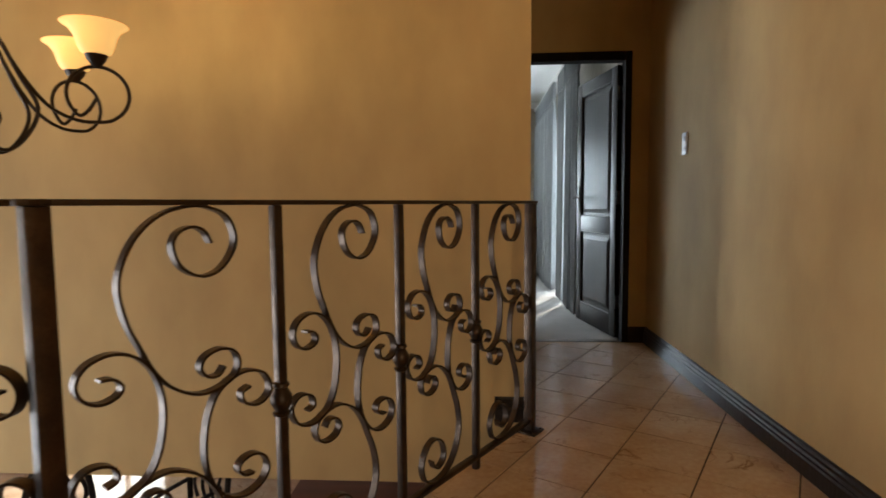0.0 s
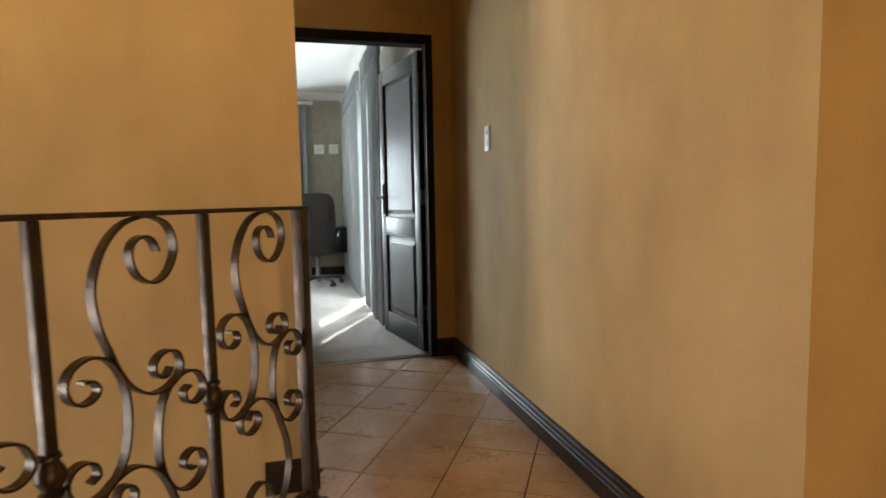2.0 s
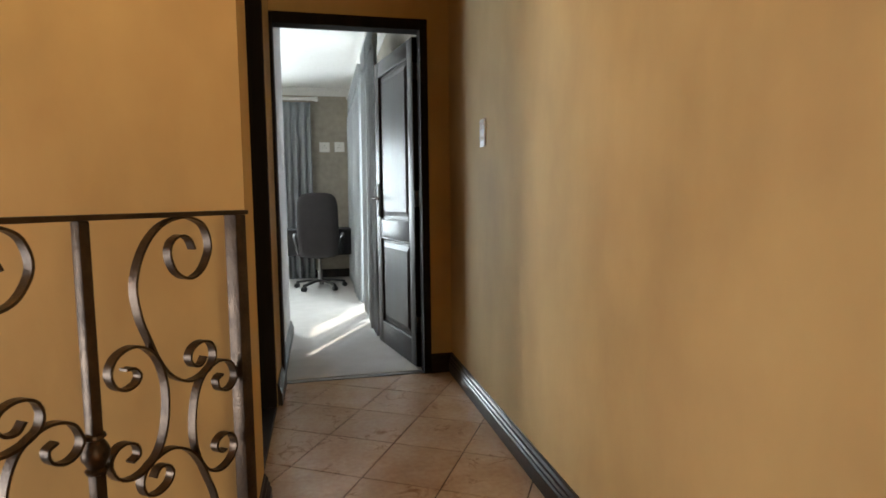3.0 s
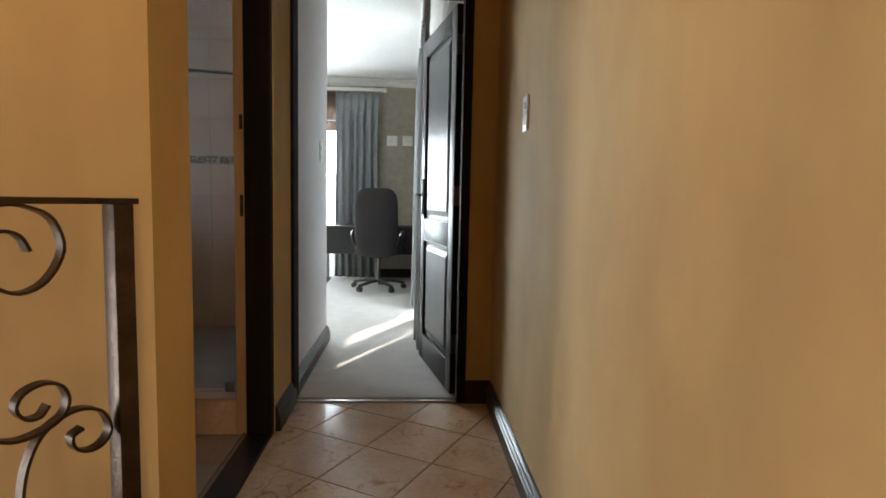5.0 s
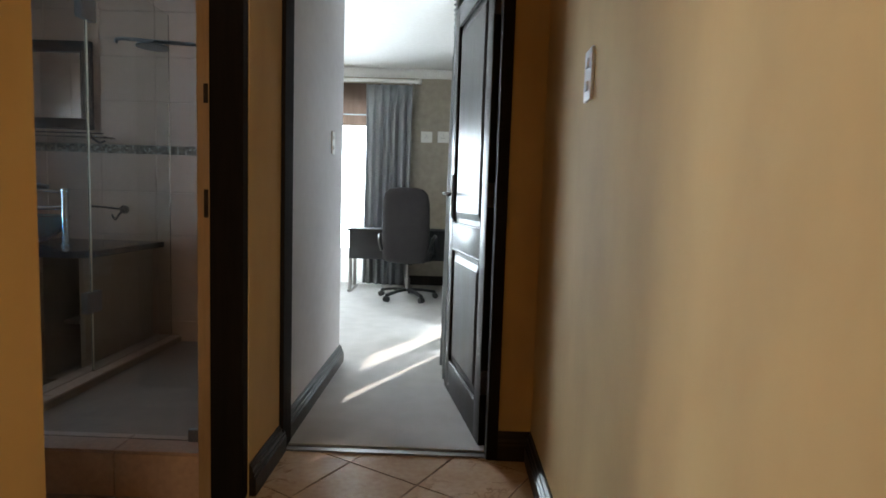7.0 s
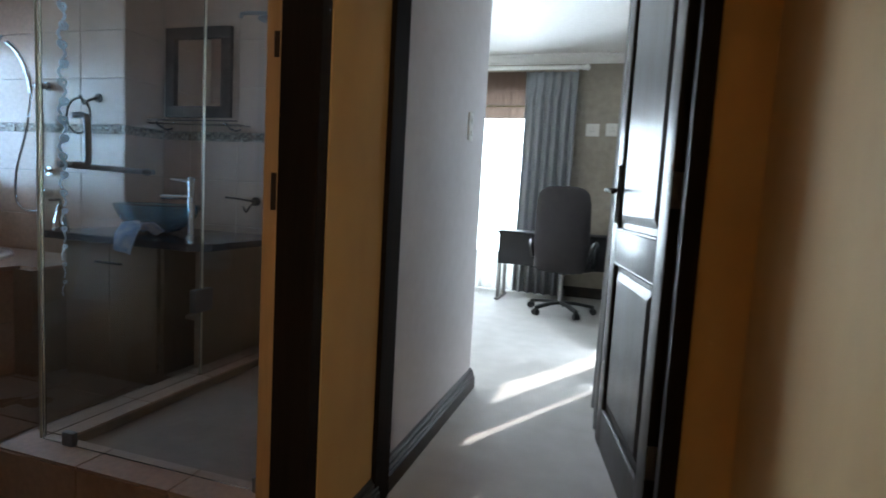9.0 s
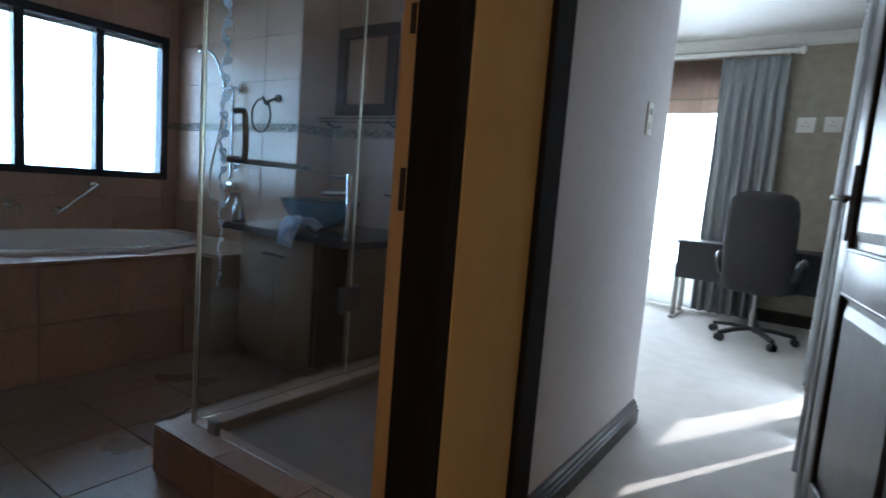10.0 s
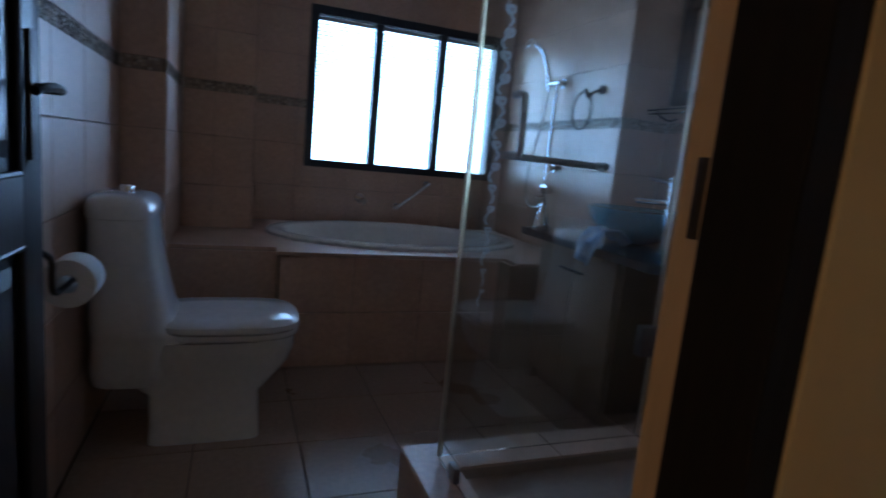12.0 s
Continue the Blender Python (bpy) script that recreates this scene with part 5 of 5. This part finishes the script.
# etched scrolls climbing the glass door
bm = bmesh.new()
z, k = 0.62, 0
while z < 2.0:
    grow = min(1.25, 0.5 + (z - 0.62) * 1.5)
    sgn = 1 if k % 2 == 0 else -1
    pts = spiral((3.912 + sgn * 0.004, z + 0.045), 0.004, 0.013 * grow, 0, 400, 18)
    pts = [(3.912 + sgn * (p[0] - 3.912), p[1]) for p in pts]
    pts += [(3.912 - sgn * 0.010 * grow * math.sin(a), z + 0.045 - 0.012 - 0.034 * a / 3.1) for a in (0.6, 1.2, 1.8, 2.4, 3.0)]
    sweep(bm, [(-0.8105, p[0], p[1]) for p in pts], [(-0.0034 * grow, -0.0003), (0.0034 * grow, -0.0003), (0.0034 * grow, 0.0003), (-0.0034 * grow, 0.0003)], up=(1, 0, 0))
    z += 0.058
    k += 1
part("etched_scrolls", bm, FROST, door_pane, "white etched scroll pattern", smooth=False)

# fixed shower arm
HERE[0] = BATH
arm_ = thing("wall_shower", "dull chrome shower arm with a flat rose", "shower head", (0.12, 4.76, 1.74))
bm = bmesh.new()
rod(bm, (0, 0, 0), (-0.012, 0, 0), 0.03, seg=16)
part("rosette", bm, CHROME, arm_)
bm = bmesh.new()
sweep(bm, spline([(-0.01, 0, 0), (-0.3, 0, 0.01), (-0.7, 0, 0.03), (-0.88, 0, 0.04), (-0.905, 0, 0.02)]), circle(0.009, 8))
part("pipe", bm, STEEL, arm_)
bm = bmesh.new()
lathe(bm, [(0.012, 0.03), (0.02, 0.02), (0.07, 0.01), (0.075, 0.0), (0.0, 0.0)], 24, Matrix.Translation((-0.72, 0, 0.0)))
part("rose", bm, STEEL, arm_)

# hand shower on a slide rail
hs = thing("hand_shower", "chrome hand shower on a slide rail with a hose", "hand shower", (-2.30, 5.02, 0))
bm = bmesh.new()
rod(bm, (0, -0.045, 0.95), (0, -0.045, 1.52), 0.010)
part("slide_rail", bm, CHROME, hs)
for z in (1.03, 1.515):
    bm = bmesh.new()
    rod(bm, (0, 0, z), (0, -0.05, z), 0.014)
    rod(bm, (0, 0, z), (0, -0.01, z), 0.026, seg=16)
    part("mount", bm, CHROME, hs)
bm = bmesh.new()
rod(bm, (0.03, -0.05, 1.515), (-0.06, -0.06, 1.51), 0.016)
part("holder", bm, CHROME, hs)
bm = bmesh.new()
sweep(bm, spline([(-0.055, -0.065, 1.47), (-0.07, -0.075, 1.58), (-0.11, -0.10, 1.69), (-0.15, -0.13, 1.74)]), circle(0.013, 10))
lathe(bm, [(0.0, 0.0), (0.034, 0.0), (0.038, 0.008), (0.03, 0.024), (0.012, 0.034)], 20, Matrix.Translation((-0.165, -0.15, 1.735)) @ Euler((radians(35), radians(-35), 0)).to_matrix().to_4x4())
part("handset", bm, CHROME, hs)
bm = bmesh.new()
sweep(bm, spline([(-0.055, -0.065, 1.47), (-0.08, -0.08, 1.25), (-0.16, -0.085, 1.0), (-0.15, -0.08, 0.82), (-0.03, -0.05, 0.80), (0.0, -0.03, 0.93)]), circle(0.0065, 8))
part("hose", bm, CHROME, hs)
mx = thing("shower_mixer", "chrome wall mixer below the hand shower", "tap", (-2.30, 5.02, 0.90))
bm = bmesh.new()
rod(bm, (0, 0, 0), (0, -0.05, 0), 0.022, seg=16)
box(bm, (-0.03, -0.06, -0.022), (0.03, -0.03, 0.03), bevel=0.004)
part("valve", bm, CHROME, mx)

# towel ring
tr = thing("towel_ring", "black iron towel ring on the tiled wall", "towel ring", (-1.99, 5.02, 1.43))
bm = bmesh.new()
rod(bm, (0.07, 0, 0.02), (0.07, -0.014, 0.02), 0.024, seg=16)
sweep(bm, spline([(0.07, -0.014, 0.02), (0.05, -0.05, 0.0), (0.02, -0.055, -0.02), (-0.01, -0.05, 0.02), (-0.03, -0.045, 0.02)]), circle(0.0075, 8))
part("bracket", bm, BLACK_IRON, tr)
bm = bmesh.new()
sweep(bm, [(-0.03 + 0.088 * math.sin(a), -0.048, -0.085 + 0.098 * math.cos(a)) for a in [2 * math.pi * i / 40 for i in range(41)]], circle(0.006, 8))
part("ring", bm, BLACK_IRON, tr)

# vanity
van = thing("vanity_cabinet", "beige laminate vanity cabinet with an open dark niche", "cabinet", (0, 0, 0))
bm = bmesh.new()
box(bm, (-1.725, 4.66, 0.0), (-1.70, 5.285, 0.70))
box(bm, (-0.93, 4.66, 0.0), (-0.905, 5.285, 0.70))
box(bm, (-1.13, 4.66, 0.06), (-1.11, 5.285, 0.70))
box(bm, (-1.70, 5.26, 0.06), (-0.93, 5.28, 0.70))
box(bm, (-1.70, 4.66, 0.06), (-0.93, 5.26, 0.08))
box(bm, (-1.70, 4.70, 0.0), (-0.93, 4.72, 0.059))
part("body", bm, CABINET, van, smooth=False)
for x0, x1, hx in ((-1.70, -1.42, -1.46), (-1.415, -1.13, -1.375)):
    bm = bmesh.new()
    box(bm, (x0, 4.638, 0.085), (x1 - 0.003, 4.657, 0.690), bevel=0.003)
    dr = part("door", bm, CABINET, van)
    bm = bmesh.new()
    sweep(bm, spline([(hx - 0.03, 4.64, 0.60), (hx - 0.028, 4.62, 0.602), (hx, 4.614, 0.607), (hx + 0.028, 4.62, 0.602), (hx + 0.03, 4.64, 0.60)]), circle(0.006, 8))
    part("handle", bm, BLACK_IRON, dr, "black iron bow handle")
bm = bmesh.new()
box(bm, (-1.11, 4.80, 0.33), (-0.93, 5.26, 0.348))
part("shelf", bm, CABINET, van)
bm = bmesh.new()
poly = [(-1.80, 4.575), (-0.90, 4.575), (-0.83, 4.65), (-0.83, 5.288), (-1.734, 5.288), (-1.734, 5.018), (-1.80, 5.018)]
prism(bm, poly, 0.702, 0.735)
bmesh.ops.bevel(bm, geom=list(bm.edges), offset=0.003, segments=2, affect="EDGES")
tagged(part("worktop", bm, STONE_TOP), "dark polished granite vanity top", "worktop")
bm = bmesh.new()
prof = [(0.05, 0.0), (0.095, 0.012), (0.145, 0.045), (0.185, 0.092), (0.208, 0.148)]
lathe(bm, prof + [(r - 0.01, z + 0.004) for r, z in prof[::-1]] + [(0.0, 0.012)], 40, Matrix.Translation((-1.37, 4.885, 0.736)))
tagged(part("basin", bm, BLUE_GLASS), "blue glass vessel basin on the granite top", "basin")
bt = thing("basin_tap", "tall chrome mixer tap beside the basin", "tap", (-1.11, 4.83, 0.736))
bm = bmesh.new()
lathe(bm, [(0.026, 0), (0.026, 0.006), (0.016, 0.012), (0.016, 0.265), (0.013, 0.27)], 18, closed=True)
part("column", bm, CHROME, bt)
bm = bmesh.new()
rod(bm, (0, 0, 0.20), (-0.13, -0.06, 0.195), 0.012)
part("spout", bm, CHROME, bt)
bm = bmesh.new()
rod(bm, (0.01, 0.0, 0.275), (-0.09, -0.04, 0.285), 0.007)
lathe(bm, [(0.019, 0.268), (0.019, 0.295), (0.012, 0.3)], 16, closed=True)
part("lever", bm, CHROME, bt)
# folded cloth hanging over the edge of the top
bm = bmesh.new()
path = [(4.72, 0.741), (4.66, 0.785), (4.60, 0.782), (4.566, 0.752), (4.556, 0.72), (4.553, 0.685)]
grid = []
for i in range(13):
    u = i / 12
    grid.append([bm.verts.new((-1.30 + 0.13 * u * (1 - 0.15 * j / 5), y_ - (0.009 * math.sin(u * 9 + j) if j > 2 else 0), z_ + (0.012 + 0.01 * math.sin(u * 8) if j < 3 else 0) - (0.02 * u if j > 3 else 0))) for j, (y_, z_) in enumerate(path)])
for a, b in zip(grid, grid[1:]):
    for j in range(len(path) - 1):
        bm.faces.new((a[j], b[j], b[j + 1], a[j + 1]))
cloth = part("face_cloth", bm, CLOTH)
sol = cloth.modifiers.new("thick", "SOLIDIFY")
sol.thickness, sol.offset = 0.008, 1
tagged(cloth, "blue and white face cloth hanging over the vanity top", "cloth")

# soap dispenser at the end of the vanity top
sd = thing("soap_dispenser", "chrome soap dispenser on the vanity top", "soap dispenser", (-1.76, 4.66, 0.736))
bm = bmesh.new()
lathe(bm, [(0.036, 0), (0.038, 0.006), (0.036, 0.03), (0.026, 0.07), (0.017, 0.10), (0.014, 0.125)], 20, closed=True)
part("bottle", bm, CHROME, sd)
bm = bmesh.new()
rod(bm, (0, 0, 0.125), (0, 0, 0.15), 0.006)
rod(bm, (0.006, 0, 0.152), (-0.05, -0.02, 0.146), 0.007)
part("pump", bm, CHROME, sd)

# mirror, shelf below it, hook
mir = thing("mirror", "bathroom mirror in a broad dark wooden frame", "mirror", (-1.695, 5.288, 1.385))
MW, MH, FB = 0.455, 0.51, 0.065
for lo, hi in (((0, -0.03, 0), (MW, 0, FB)), ((0, -0.03, MH - FB), (MW, 0, MH)), ((0, -0.0295, FB), (FB, 0, MH - FB)), ((MW - FB, -0.0295, FB), (MW, 0, MH - FB))):
    bm = bmesh.new()
    box(bm, lo, hi, bevel=0.006)
    part("frame_member", bm, FRAME_WOOD, mir)
bm = bmesh.new()
box(bm, (FB, -0.012, FB), (MW - FB, -0.006, MH - FB))
part("glass", bm, SILVER, mir, "silvered mirror glass", smooth=False)
sh = thing("glass_shelf", "narrow glass shelf on black iron brackets under the mirror", "shelf", (-1.735, 5.292, 1.335))
bm = bmesh.new()
box(bm, (0, -0.12, 0), (0.62, -0.006, 0.006), bevel=0.001)
part("shelf_glass", bm, GLASS, sh)
for x in (0.07, 0.55):
    bm = bmesh.new()
    sweep(bm, spline([(x, 0, -0.012), (x, -0.05, -0.025), (x, -0.11, -0.008), (x, -0.125, 0.012)]), circle(0.006, 8))
    part("bracket", bm, BLACK_IRON, sh)
bm = bmesh.new()
rod(bm, (0.0, -0.125, 0.02), (0.62, -0.125, 0.02), 0.004)
part("guard_rail", bm, BLACK_IRON, sh)
hk = thing("towel_hook", "black iron towel hook on the tiles beside the basin", "hook", (-1.07, 5.292, 0.92))
bm = bmesh.new()
rod(bm, (0, 0, 0), (0, -0.014, 0), 0.025, seg=16)
sweep(bm, spline([(0, -0.014, 0), (-0.02, -0.05, 0.005), (-0.10, -0.055, 0.012), (-0.17, -0.05, 0.015)]), circle(0.006, 8))
sweep(bm, spline([(0, -0.014, 0), (-0.01, -0.045, -0.03), (-0.03, -0.05, -0.06), (-0.05, -0.05, -0.03)]), circle(0.006, 8))
part("hook_arm", bm, BLACK_IRON, hk)


# ---- room below the stairs ----
HERE[0] = Vector((0, 0, 0))
def carved_chair(at, turn):
    c = thing("carved_chair", "dark carved wooden armchair in the room below", "chair", at, turn)
    bm = bmesh.new()
    box(bm, (-0.28, -0.26, 0.40), (0.28, 0.28, 0.47), bevel=0.015)
    part("seat", bm, DARK_WOOD, c)
    for x in (-0.25, 0.25):
        for y in (-0.23, 0.25):
            bm = bmesh.new()
            lathe(bm, [(0.02, 0), (0.032, 0.03), (0.022, 0.08), (0.03, 0.2), (0.022, 0.3), (0.034, 0.4)], 12, Matrix.Translation((x, y, 0)), closed=True)
            part("leg", bm, DARK_WOOD, c)
        bm = bmesh.new()
        sweep(bm, spline([(x, 0.24, 0.45), (x, 0.25, 0.62), (x, 0.20, 0.69), (x, -0.2, 0.70)]), circle(0.025, 8))
        part("armrest", bm, DARK_WOOD, c)
    bm = bmesh.new()
    sweep(bm, spline([(-0.27, -0.25, 0.45), (-0.29, -0.28, 0.9), (-0.22, -0.31, 1.18), (-0.08, -0.33, 1.25), (0, -0.33, 1.32), (0.08, -0.33, 1.25), (0.22, -0.31, 1.18), (0.29, -0.28, 0.9), (0.27, -0.25, 0.45)]), circle(0.032, 8))
    part("back_frame", bm, DARK_WOOD, c)
    for k in range(4):
        bm = bmesh.new()
        cpts = [(-0.18 + 0.12 * k + 0.05 * math.sin(i * 0.5), -0.275 - 0.04 * i / 14, 0.48 + 0.05 * i) for i in range(14)]
        sweep(bm, cpts, circle(0.02, 7))
        part("carved_slat", bm, DARK_WOOD, c)
    return c


carved_chair((-4.0, 4.75, -2.75), 200)
carved_chair((-3.1, 5.6, -2.75), 160)
tb = thing("side_table", "polished reddish wooden table in the room below", "table", (-1.2, 5.75, -2.75))
bm = bmesh.new()
box(bm, (-0.75, -0.42, 0.71), (0.75, 0.42, 0.75), bevel=0.012)
part("tabletop", bm, RED_WOOD, tb)
for x in (-0.66, 0.66):
    for y in (-0.34, 0.34):
        bm = bmesh.new()
        lathe(bm, [(0.022, 0), (0.036, 0.05), (0.025, 0.12), (0.04, 0.4), (0.028, 0.6), (0.042, 0.709)], 14, Matrix.Translation((x, y, 0)), closed=True)
        part("leg", bm, RED_WOOD, tb)
glazed_door("window_lower", (-6.0, 7.7, -2.75), 0, 1.6, 2.1, 2, "dark aluminium glazed door in the room below")
curtain("curtain", (-4.5, 7.5, -2.72), 0, 0.75, 2.25, "rust-coloured curtain beside the lower glazed door", 7, 0.05, 21, mats=CURTAIN_RED)
curtain("curtain", (-6.75, 7.5, -2.72), 0, 0.75, 2.25, "rust-coloured curtain on the far side of the lower door", 7, 0.05, 22, mats=CURTAIN_RED)
